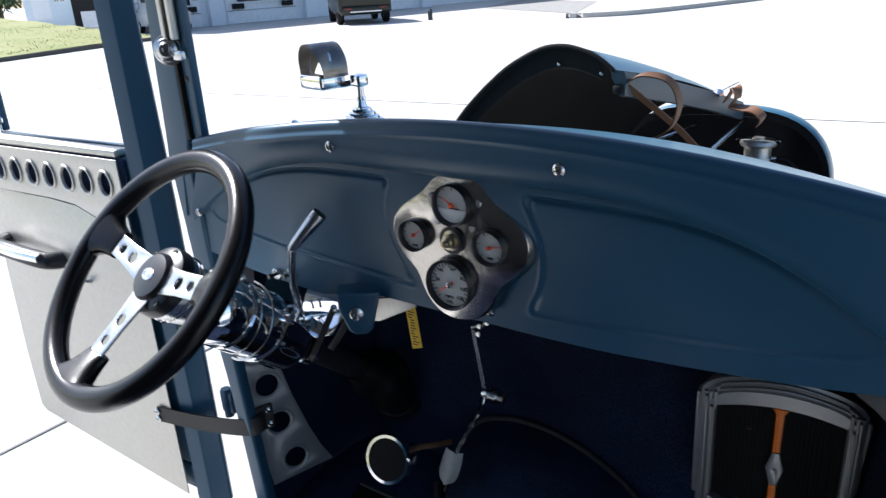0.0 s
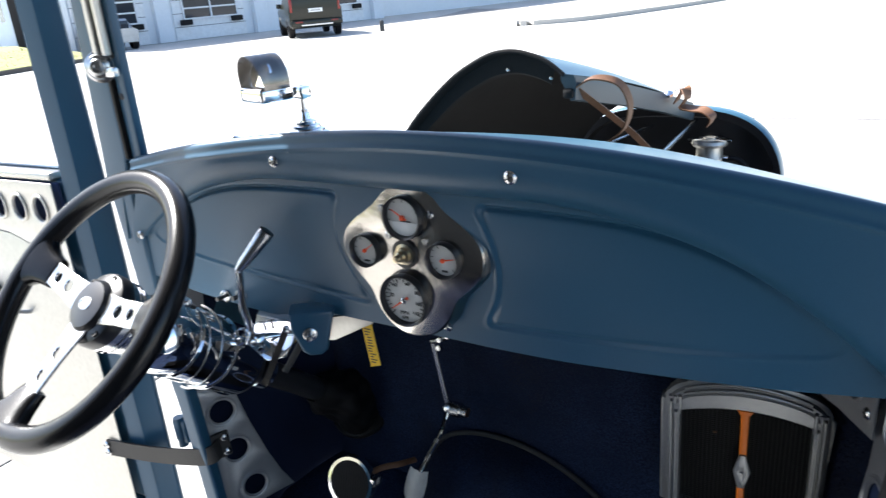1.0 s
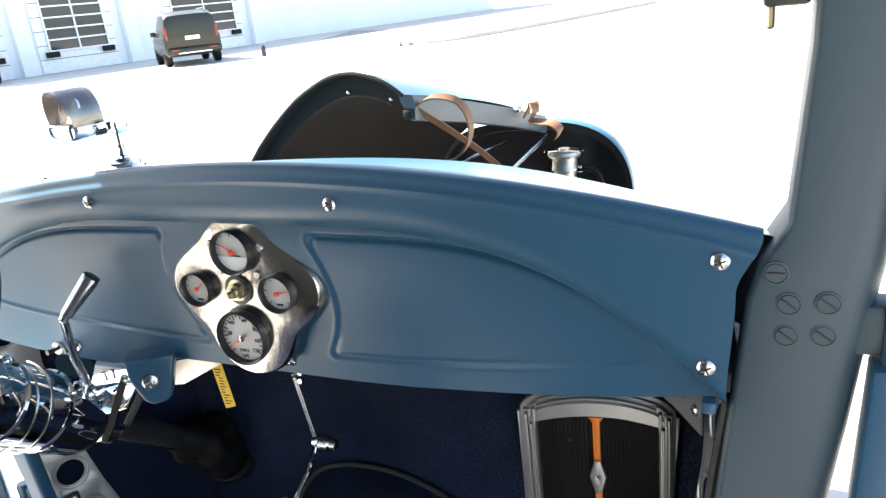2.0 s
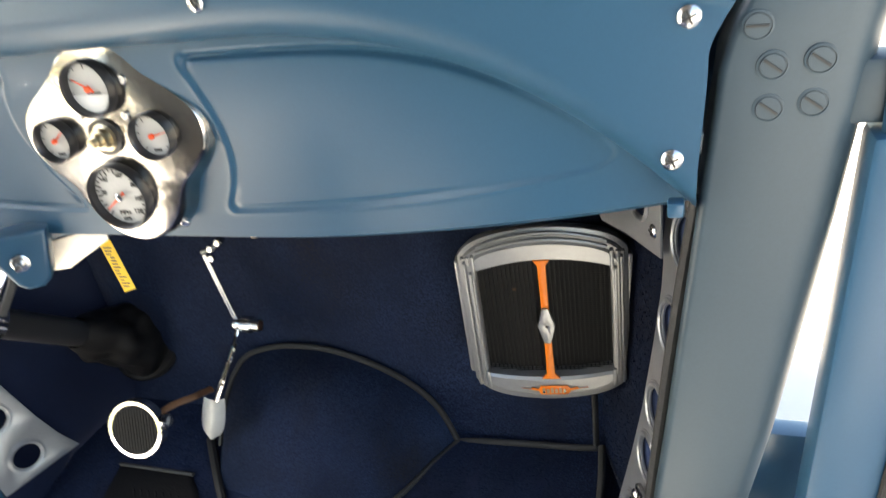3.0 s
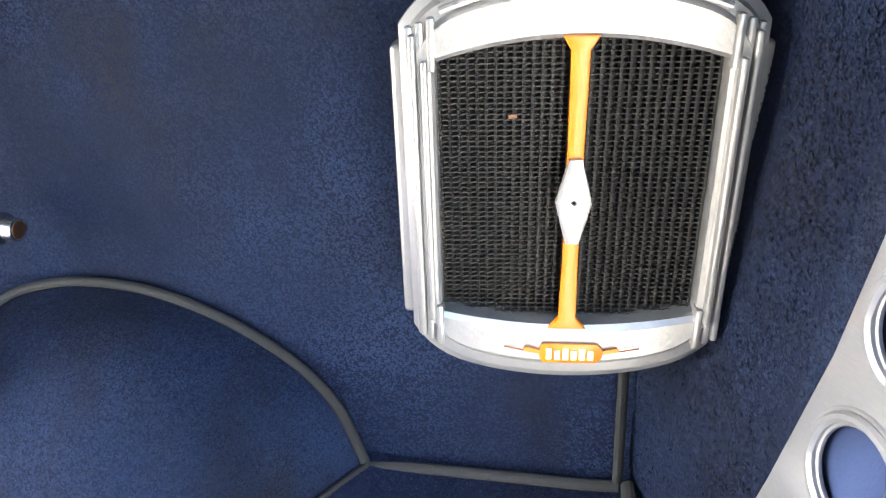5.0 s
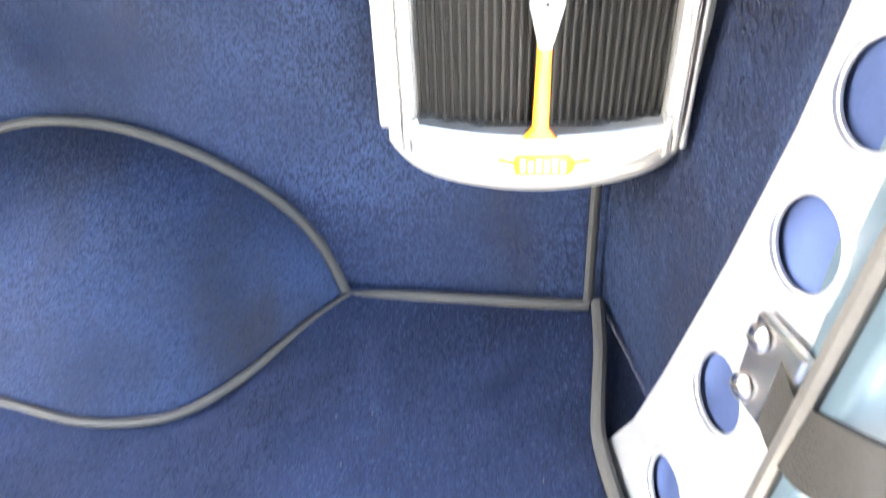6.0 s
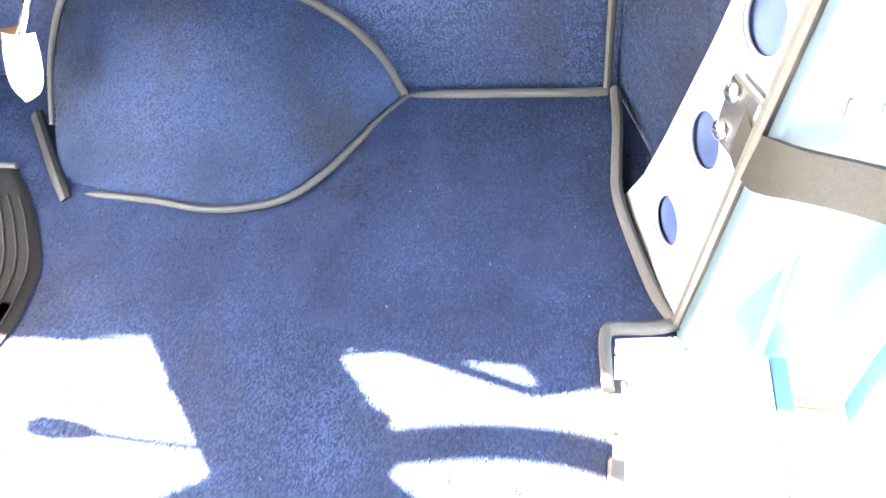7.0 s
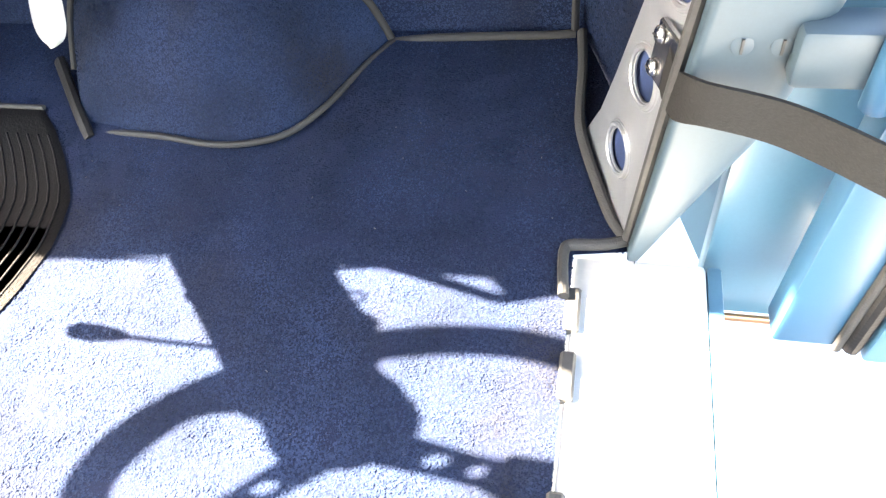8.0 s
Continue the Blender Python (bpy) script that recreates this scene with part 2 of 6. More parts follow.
def tube_bm(pts, r, n=12, closed=False, bm=None, flat=1.0, up=None, radii=None):
    """A tube along points; flat squeezes its section across the way of up."""
    out = bm or bmesh.new()
    pts = [Vector(p) for p in pts]
    rings, k = [], len(pts)
    side = None
    for i, p in enumerate(pts):
        if closed:
            t = pts[(i + 1) % k] - pts[i - 1]
        else:
            t = pts[min(i + 1, k - 1)] - pts[max(i - 1, 0)]
        t.normalize()
        if up is not None:
            s = t.cross(Vector(up)).normalized()
        else:
            s = t.orthogonal().normalized() if side is None else (side - t * side.dot(t)).normalized()
        side = s
        o = s.cross(t)
        rr = radii[i] if radii else r
        rings.append([out.verts.new(p + s * math.cos(a) * rr + o * math.sin(a) * rr * flat) for a in [2 * math.pi * j / n for j in range(n)]])
    for i in range(k if closed else k - 1):
        p, q = rings[i], rings[(i + 1) % k]
        for j in range(n):
            out.faces.new((p[j], p[(j + 1) % n], q[(j + 1) % n], q[j]))
    if not closed:
        out.faces.new(rings[0][::-1])
        out.faces.new(rings[-1])
    return out


def band_bm(pts, width, thick, across, bm=None):
    """A flat strap along points; across is the way of its width."""
    out = bm or bmesh.new()
    pts = [Vector(p) for p in pts]
    rows = []
    for i, p in enumerate(pts):
        t = (pts[min(i + 1, len(pts) - 1)] - pts[max(i - 1, 0)]).normalized()
        a = Vector(across)
        a = (a - t * a.dot(t)).normalized()
        n = t.cross(a)
        rows.append([out.verts.new(p + a * sx * width / 2 + n * sn * thick / 2) for sx, sn in ((-1, -1), (1, -1), (1, 1), (-1, 1))])
    for p, q in zip(rows, rows[1:]):
        for j in range(4):
            out.faces.new((p[j], p[(j + 1) % 4], q[(j + 1) % 4], q[j]))
    out.faces.new(rows[0][::-1])
    out.faces.new(rows[-1])
    return out


def plate_mesh(outline, holes, thick, m, mat, bevel=0.0, res=1):
    """A plate in the plane of m's x and y, with real holes. holes: loops of (x, y)."""
    cu = bpy.data.curves.new("c", "CURVE")
    cu.dimensions, cu.fill_mode, cu.extrude, cu.bevel_depth, cu.bevel_resolution = "2D", "BOTH", max(thick / 2 - bevel, 0.0001), bevel, res
    for loop in (outline, *holes):
        sp = cu.splines.new("POLY")
        sp.points.add(len(loop) - 1)
        for q, p in zip(sp.points, loop):
            q.co = (p[0], p[1], 0, 1)
        sp.use_cyclic_u = True
    ob = bpy.data.objects.new("c", cu)
    me = bpy.data.meshes.new_from_object(ob)
    bpy.data.objects.remove(ob)
    bpy.data.curves.remove(cu)
    weld = bmesh.new()
    weld.from_mesh(me)
    bmesh.ops.remove_doubles(weld, verts=weld.verts[:], dist=0.00002)
    weld.to_mesh(me)
    weld.free()
    me.transform(m)
    me.materials.clear()
    me.materials.append(mat)
    return me


def circle(cx, cy, r, n=28, ry=None):
    return [(cx + r * math.cos(2 * math.pi * i / n), cy + (ry or r) * math.sin(2 * math.pi * i / n)) for i in range(n)]


def rounded(loop, per=6):
    return [(p.x, p.y) for p in smooth_path([(x, y, 0) for x, y in loop], per, True)]


def word(text, size, m, mat, depth=0.0003):
    cu = bpy.data.curves.new("w", "FONT")
    cu.body, cu.size, cu.align_x, cu.align_y, cu.extrude = text, size, "CENTER", "CENTER", depth
    ob = bpy.data.objects.new("w", cu)
    me = bpy.data.meshes.new_from_object(ob)
    bpy.data.objects.remove(ob)
    bpy.data.curves.remove(cu)
    me.transform(m)
    me.materials.clear()
    me.materials.append(mat)
    return me


def facing(at, x_way, up):
    """A pose whose x runs along x_way and y along up, at a place."""
    x = Vector(x_way).normalized()
    y = Vector(up)
    y = (y - x * y.dot(x)).normalized()
    z = x.cross(y)
    return Matrix.Translation(at) @ Matrix((x, y, z)).transposed().to_4x4()


def step(a, b, x):
    t = min(1, max(0, (x - a) / (b - a)))
    return t * t * (3 - 2 * t)


def grid_bm(rows, bm=None, closed=False):
    """Faces between rows of points of one length."""
    out = bm or bmesh.new()
    vs = [[out.verts.new(p) for p in r] for r in rows]
    for p, q in zip(vs, vs[1:]):
        for i in range(len(p) - (0 if closed else 1)):
            j = (i + 1) % len(p)
            out.faces.new((p[i], p[j], q[j], q[i]))
    return out


def screw(name, at, way, r, mat, parent, cross=True, slot_way=(1, 0, 0), label=""):
    """An oval-head screw with a cross or a single slot."""
    bm = lathe_bm([(r, -0.001), (r, 0.0006), (r * 0.8, r * 0.28), (r * 0.45, r * 0.42), (0, r * 0.46)], at, way, 20)
    head = part(name, bm, mat, parent, label)
    w = Vector(way).normalized()
    s = Vector(slot_way)
    s = (s - w * s.dot(w)).normalized()
    c = Vector(at) + w * r * 0.42
    slot = bmesh.new()
    for d in ((s, w.cross(s)) if cross else (s,)):
        m = facing(c, d, w.cross(d))
        box_bm((-r * 0.62, -r * 0.09, -r * 0.2), (r * 0.62, r * 0.09, r * 0.07), 0, 1, m, slot)
    part("slot", slot, DIAL_INK, head, smooth=False)
    return head


# ---- ground and far things ----
def make_ground():
    bm = bmesh.new()
    n = 24
    rows = []
    for i in range(n + 1):
        rows.append([(-400 + 800 * j / n, -400 + 800 * i / n, 0) for j in range(n + 1)])
    grid_bm(rows, bm)
    g = part("ground", bm, CONCRETE, None, smooth=False)
    tagged(g, "pale sunlit concrete yard reaching far behind the car", "ground", kind="structure")
    for a, b in (((-1.93, -3.5), (-1.91, 9)), ((-14, 5.9), (2, 6.9)), ((-14, -1.2), (-1.9, -0.1)), ((3.2, -8), (3.4, 12))):
        d = (Vector((*b, 0)) - Vector((*a, 0)))
        m = facing((*a, 0.0), d, (-d.y, d.x, 0))
        part("joint", box_bm((0, -0.006, -0.01), (d.length, 0.006, 0.004), 0, 1, m), DARK_STEEL, g, smooth=False)


make_ground()

FACADE0, FACADE_WAY = Vector((-30.5, 15.5, 0)), Vector((6.0, 25.5, 0)).normalized()
FACADE_OUT = Vector((FACADE_WAY.y, -FACADE_WAY.x, 0))
FAC = facing(FACADE0, FACADE_WAY, (0, 0, 1))            # x along the wall, y up, z out of it


def far_window(parent, x0, y0, x1, y1, cols, rows, z=0.03, name="window"):
    w = part(name, box_bm((x0, y0, z - 0.06), (x1, y1, z - 0.03), 0, 1, FAC), PANE, parent, smooth=False)
    bar = 0.07
    for i in range(cols + 1):
        x = x0 + (x1 - x0) * i / cols
        part("mullion", box_bm((x - bar / 2, y0, z - 0.03), (x + bar / 2, y1, z + 0.03), 0, 1, FAC), FRAME_WHITE, w, smooth=False)
    for j in range(rows + 1):
        y = y0 + (y1 - y0) * j / rows
        part("glazing_bar", box_bm((x0, y - bar / 2, z - 0.03), (x1, y + bar / 2, z + 0.034), 0, 1, FAC), FRAME_WHITE, w, smooth=False)
    return w


def garage():
    g = thing("garage_building", FACADE0, "white painted garage building with glazed roller doors across the yard", "building")
    part("wall", box_bm((2.0, 0, -1.2), (19.6, 6.5, 0), 0, 1, FAC), WALL_WHITE, g, smooth=False)
    part("side_wing", box_bm((19.6, 0, -2.4), (46, 6.5, -1.4), 0, 1, FAC), WALL_WHITE, g, smooth=False)
    part("roof", box_bm((1.8, 6.5, -1.6), (47, 6.8, 0.4), 0, 1, FAC), FRAME_WHITE, g, smooth=False)
    for x in (2.1, 6.5, 11.6, 19.2):
        part("pilaster", box_bm((x - 0.35, 0, 0), (x + 0.35, 6.5, 0.35), 0.02, 1, FAC), WALL_WHITE, g, smooth=False)
    for x0, x1 in ((2.6, 5.8), (7.1, 10.8), (13.6, 18.3)):
        d = part("roller_door", box_bm((x0, 0.02, 0.002), (x1, 3.6, 0.05), 0, 1, FAC), FRAME_WHITE, g, smooth=False)
        for k in range(1, 6):
            part("panel_joint", box_bm((x0, 0.6 * k - 0.012, 0.045), (x1, 0.6 * k + 0.012, 0.055), 0, 1, FAC), DARK_STEEL, d, smooth=False)
        far_window(g, x0 + 0.5, 0.95, x1 - 0.4, 3.3, 2, 5, 0.11)
        for x in (x0 + 0.55, x1 - 0.5):
            part("dock_bumper", box_bm((x - 0.28, 0.68, 0.06), (x + 0.28, 0.92, 0.26), 0.02, 1, FAC), RUBBER, g, smooth=False)


garage()


def shed():
    s = thing("metal_shed", (-46, 21, 0), "pale blue metal workshop with a black panel for its open doorway", "building")
    at, way = Vector((-43.5, 18.8, 0.0)), Vector((5.5, 8.0, 0)).normalized()
    m = facing(at, way, (0, 0, 1))
    part("wall", box_bm((1.2, -0.2, -6), (7.5, 6, 0), 0, 1, m), WALL_BLUE, s, smooth=False)
    # Flat black panel stands in for the shade inside the open doorway.
    part("doorway", box_bm((3.6, 0.0, 0.01), (5.1, 3.4, 0.04), 0, 1, m), CORE_DEEP, s, smooth=False)
    part("window", box_bm((1.6, 0.6, 0.01), (2.5, 2.1, 0.05), 0, 1, m), WALL_WHITE, s, smooth=False)
    part("rail", box_bm((4.0, 0.0, 0.1), (5.2, 0.9, 0.16), 0, 1, m), FRAME_WHITE, s, smooth=False)
    for x in (2.8, 3.1):
        part("wall_box", box_bm((x, 1.5, 0.01), (x + 0.2, 2.6, 0.1), 0, 1, m), STEEL, s, smooth=False)


shed()


def lawn():
    bm = bmesh.new()
    rows = []
    for i in range(30):
        y = -30 + 45.0 * i / 29
        rows.append([(-21.6 - 0.32 * (y - 9) - 1.1 * k + (0.12 if k == 0 else 0), y, (0.13 if k == 0 else 0.16 + 0.075 * k) + 0.05 * noise.noise((y * 0.3, k, 0))) for k in range(16)])
    grid_bm(rows, bm)
    g = part("lawn", bm, GRASS, None)
    tagged(g, "dry yellow green grass bank behind a kerb", "grass", kind="stuff")
    pts = [(-21.5 - 0.32 * (y - 9), y, 0.06) for y in range(-30, 16, 3)]
    k = part("kerb", band_bm(pts, 0.12, 0.13, (1, 0.3, 0)), RAIL_GREY, None, smooth=False)
    tagged(k, "grey kerb along the grass bank", "kerb", kind="structure")
    blades = bmesh.new()
    rnd = random.Random(4)
    for _ in range(5000):
        y = rnd.uniform(2, 15)
        k = rnd.uniform(0.2, 9)
        p = Vector((-21.6 - 0.32 * (y - 9) - 1.1 * k, y, 0.14 + 0.075 * k))
        a = rnd.uniform(0, 6.28)
        u = Vector((math.cos(a), math.sin(a), 0)) * 0.03
        v = [blades.verts.new(p - u), blades.verts.new(p + u), blades.verts.new(p + Vector((rnd.uniform(-0.06, 0.06), rnd.uniform(-0.06, 0.06), rnd.uniform(0.02, 0.05))))]
        blades.faces.new(v)
    b = part("grass_blades", blades, GRASS, None, smooth=False)
    tagged(b, "dry grass tufts on the bank", "grass", kind="stuff")


lawn()


def gravel_strip():
    edge = [Vector(p) for p in ((-10.9, 22.0, 0), (-9.9, 22.3, 0), (-8.9, 23.2, 0), (-7.9, 26.0, 0), (-6.7, 30.6, 0), (-5.0, 39.0, 0))]
    line = smooth_path(edge, 5)
    k = part("kerb", band_bm([p + Vector((0, 0, 0.075)) for p in line], 0.30, 0.15, (0.9, 0.2, 0)), CONCRETE, None, smooth=False)
    tagged(k, "pale concrete kerb along the yard edge", "kerb", kind="structure")
    rows = [[Vector((-20.0, 30.8, 0.012)).lerp(Vector((-11.8, 24.4, 0.012)), u) + Vector((-3.4, 9.5, 0)) * v for v in np.linspace(0, 1, 8)] for u in np.linspace(0, 1, 16)]
    g = part("gravel", grid_bm(rows), GRAVEL, None)
    tagged(g, "pale gravel patch before the white building", "gravel", kind="stuff")
    s = thing("bollard", (-17.0, 22.6, 0), "short dark bollard on the yard", "bollard")
    part("post", lathe_bm([(0.09, 0), (0.09, 0.35), (0.06, 0.4), (0, 0.41)], (-17.0, 22.6, 0), (0, 0, 1), 14), DARK_STEEL, s)


gravel_strip()


def tree(at, h, seed):
    rnd = random.Random(seed)
    t = thing("tree", at, "leafy green tree at the edge of the yard", "tree", "trees behind the shed")
    a = Vector(at)
    part("trunk", tube_bm([a, a + Vector((0.1, 0, h * 0.3)), a + Vector((-0.1, 0.1, h * 0.6))], 0.2, 8, radii=[0.25, 0.18, 0.08]), BARK, t)
    for k in range(5):
        ang = rnd.uniform(0, 6.28)
        part("limb", tube_bm([a + Vector((0, 0, h * 0.35)), a + Vector((math.cos(ang) * h * 0.2, math.sin(ang) * h * 0.2, h * 0.6))], 0.06, 6), BARK, t)
    bm = bmesh.new()
    clumps = [Vector((rnd.gauss(0, h * 0.2), rnd.gauss(0, h * 0.2), h * rnd.uniform(0.3, 1.0))) for _ in range(38)]
    for c in clumps:
        for _ in range(70):
            p = a + c + Vector((rnd.gauss(0, 0.45), rnd.gauss(0, 0.45), rnd.gauss(0, 0.38)))
            q = Euler((rnd.uniform(0, 6), rnd.uniform(0, 6), rnd.uniform(0, 6))).to_matrix()
            s = rnd.uniform(0.12, 0.26)
            bm.faces.new([bm.verts.new(p + q @ Vector(v)) for v in ((-s, 0, 0), (0, -s * 0.5, 0), (s, 0, 0), (0, s * 0.5, 0))])
    part("crown", bm, LEAF, t, smooth=False)


for i, (x, y, h) in enumerate(((-53.5, 21.5, 4.6), (-60, 25, 5.6), (-58, 22.5, 5.2), (-62, 27, 6), (-57, 19, 5))):
    tree((x, y, 0), h, 10 + i)


def wheel_parts(parent, at, side, r=0.39):
    w = part("wheel", lathe_bm([(0.2, -0.12), (r * 0.9, -0.125), (r, -0.08), (r, 0.08), (r * 0.9, 0.125), (0.2, 0.12)], at, side, 24), RUBBER, parent)
    part("rim", lathe_bm([(0, 0.09), (0.06, 0.1), (0.1, 0.07), (0.22, 0.08), (0.26, 0.12), (0.27, 0.1)], at, side, 20), STEEL, w)


def suv():
    way = Vector((-0.76, 0.65, 0)).normalized()
    right = Vector((way.y, -way.x, 0))
    rear = Vector((-18.80, 20.95, 0))
    m = facing(rear, right, way)                       # x right, y ahead, z up
    s = thing("parked_suv", rear, "dark olive black sport utility vehicle parked facing the garage", "car")

    def at(x, y, z):
        return m @ Vector((x, y, z))
    rows = []
    # sections from the tail to the nose: y, half width, bottom, belt, roof half width, roof height
    for y, hw, z0, zb, rw, zr in ((0.0, 0.93, 0.45, 1.05, 0.80, 1.55), (0.06, 1.0, 0.38, 1.10, 0.82, 1.78), (0.5, 1.02, 0.34, 1.12, 0.80, 1.92), (2.2, 1.02, 0.34, 1.12, 0.80, 1.93),
                                  (3.1, 1.02, 0.34, 1.12, 0.76, 1.82), (3.8, 1.01, 0.34, 1.12, 0.86, 1.16), (4.9, 0.97, 0.36, 1.02, 0.85, 1.06), (5.1, 0.88, 0.45, 0.9, 0.8, 0.92)):
        half = [(hw * 0.9, z0), (hw, z0 + 0.15), (hw, zb - 0.1), (hw * 0.97, zb), (rw + 0.04, zr - 0.1), (rw - 0.1, zr), (rw * 0.4, zr + 0.02)]
        loop = half + [(-x, z) for x, z in reversed(half)]
        rows.append([at(x, y, z) for x, z in loop])
    bm = grid_bm(rows, closed=True)
    for r in (rows[0], rows[-1]):
        vs = [v for v in bm.verts if any((v.co - Vector(p)).length < 1e-6 for p in r)]
        bmesh.ops.contextual_create(bm, geom=vs)
    part("body", bm, CAR_DARK, s)
    part("rear_window", box_bm((-0.78, -0.03, 1.16), (0.78, 0.05, 1.68), 0.03, 2, m @ pose(0, 0, 0, -6)), PANE, s)
    part("bumper", box_bm((-0.98, -0.12, 0.42), (0.98, 0.1, 0.66), 0.05, 2, m), CAR_DARK, s)
    part("bumper_strip", box_bm((-0.6, -0.14, 0.44), (0.6, -0.1, 0.5), 0.01, 1, m), STEEL, s)
    for x in (-0.9, 0.9):
        part("tail_lamp", box_bm((x - 0.05, -0.02, 0.95), (x + 0.05, 0.1, 1.42), 0.02, 2, m), TAIL, s)
        part("reflector", box_bm((x * 0.75 - 0.14, -0.135, 0.56), (x * 0.75 + 0.14, -0.1, 0.62), 0.01, 1, m), TAIL, s)
        part("door_mirror", box_bm((x * 1.18 - 0.1, 3.0, 1.1), (x * 1.18 + 0.1, 3.15, 1.28), 0.04, 2, m), CAR_DARK, s)
        part("roof_rail", tube_bm([at(x * 0.8, 0.6, 1.98), at(x * 0.8, 2.6, 1.99)], 0.02, 8), STEEL, s)
        for y in (0.95, 3.95):
            wheel_parts(s, at(x * 1.0, y, 0.39), right if x > 0 else -right)
    part("licence_plate", box_bm((-0.26, -0.05, 0.92), (0.26, -0.01, 1.06), 0.005, 1, m), PLATE_WHITE, s)
    part("plate_bar", box_bm((-0.18, -0.055, 0.965), (0.18, -0.045, 1.015), 0, 1, m), CAR_GREY, s, smooth=False)


suv()


def far_van():
    m = facing(FACADE0 + FACADE_WAY * 3.4 + FACADE_OUT * 1.6, FACADE_WAY, (0, 0, 1)) @ Matrix.Diagonal((0.85, 0.85, 0.55, 1))
    v = thing("parked_car", FACADE0 + FACADE_WAY * 4.3, "small pale grey car parked before the roller door", "car")
    bm = bmesh.new()
    rows = [[m @ Vector((x, y, z)) for x, y in ((-0.9, 0.35), (-0.95, 0.9), (-0.75, 1.45 if abs(z) < 1.2 else 1.0), (0.75, 1.45 if abs(z) < 1.2 else 1.0), (0.95, 0.9), (0.9, 0.35))] for z in (-2.2, -1.3, -1.0, 1.0, 1.6, 2.2)]
    grid_bm(rows, bm, closed=True)
    for k in (0, -1):
        bmesh.ops.contextual_create(bm, geom=[q for q in bm.verts if any((q.co - Vector(p)).length < 1e-6 for p in rows[k])])
    part("body", bm, CAR_GREY, v)
    part("rear_window", box_bm((-0.65, 0.95, 1.2), (0.65, 1.35, 1.75), 0.02, 1, m), PANE, v)
    for x in (-0.8, 0.8):
        for z in (-1.4, 1.4):
            wheel_parts(v, m @ Vector((x * 1.05, 0.32, z)), FACADE_WAY * (1 if x > 0 else -1), 0.27)


far_van()

# ---- the old car's body: dashboard ----
FLOOR_Z = 0.291


def top_z(x):
    return 1.256 - 0.18 * (x - 0.05) ** 2


def middle(x):
    """1 over the middle of the dashboard, whose lower half leans forward, 0 towards its ends."""
    return step(0.55, 0.25, abs(x))


def low_z(x):
    return 0.948 + 0.2 * max(0, abs(x) - 0.1) ** 2 - 0.019 * middle(x) - 0.030 * step(-0.16, -0.30, x)


def panel_top(x):
    d = max(0, abs(x) - 0.2)
    return 1.162 - 0.4 * d ** 2 - 1.18 * d ** 3 + 0.008 * step(0.2, 0.45, abs(x))


def panel_side(z):
    u = z - 1.06
    return 0.1385 + 0.086 * u - 3.36 * u * u


def crease_z(x):
    return panel_top(x) + 0.016 + 0.010 * step(0.42, 0.2, abs(x))


def rim_distance(x, z, r=0.020):
    """How far a place lies inside the rounded edge of the two pressed panels; negative outside."""
    x = abs(x)
    zb = 0.979 + 0.03 * (x - 0.13) + 0.22 * (x - 0.13) ** 2 - 0.0165 * middle(x)
    sides = (panel_top(x) - z, z - zb, x - panel_side(z), 0.570 - 15 * (z - 1.056) ** 2 - x)
    return r - math.sqrt(sum(max(0.0, r - d) ** 2 for d in sides))


def press(x, z):
    """Depth of the pressed panels: a shallow step, a thin bead round it and a soft groove along the foot."""
    d = rim_distance(x, z)
    if d < -0.02:
        return 0.0
    a = abs(x)
    top = step(0.03, 0.006, panel_top(a) - z) * step(0.11, 0.14, a)
    foot = step(0.045, 0.02, z - 0.962 - 0.25 * max(0, a - 0.13) ** 2) * step(0.50, 0.30, a)
    bead = math.exp(-((d + 0.001) / 0.0026) ** 2)
    groove = math.exp(-((d - 0.006) / 0.0042) ** 2)
    return 0.0019 * step(0, 0.006, d) * step(0.965, 1.03, z) - 0.0009 * bead * (1 - top) * step(0.60, 0.45, a) + groove * (0.0060 * top * step(0.58, 0.40, a) + 0.0022 * foot)


def dash_y(x, z):
    zc = crease_z(x)
    bow = -0.045 * x * x
    u = min(1, max(0, (z - zc + 0.014) / 0.044))
    t = math.sqrt(1 - (1 - u) ** 2)
    lean = 0.035 * step(1.16, 0.95, z) * middle(x)
    return bow + 0.016 * (1 - t) - 0.029 * t + 0.026 * t * step(-0.30, -0.50, x) + (press(x, z) + lean) * (1 - t)


def dash_ends(z):
    return -0.565 - 0.05 * step(1.16, 1.0, z), 0.633 + 0.006 * step(1.03, 1.14, z) + 0.022 * step(1.14, 1.2, z)


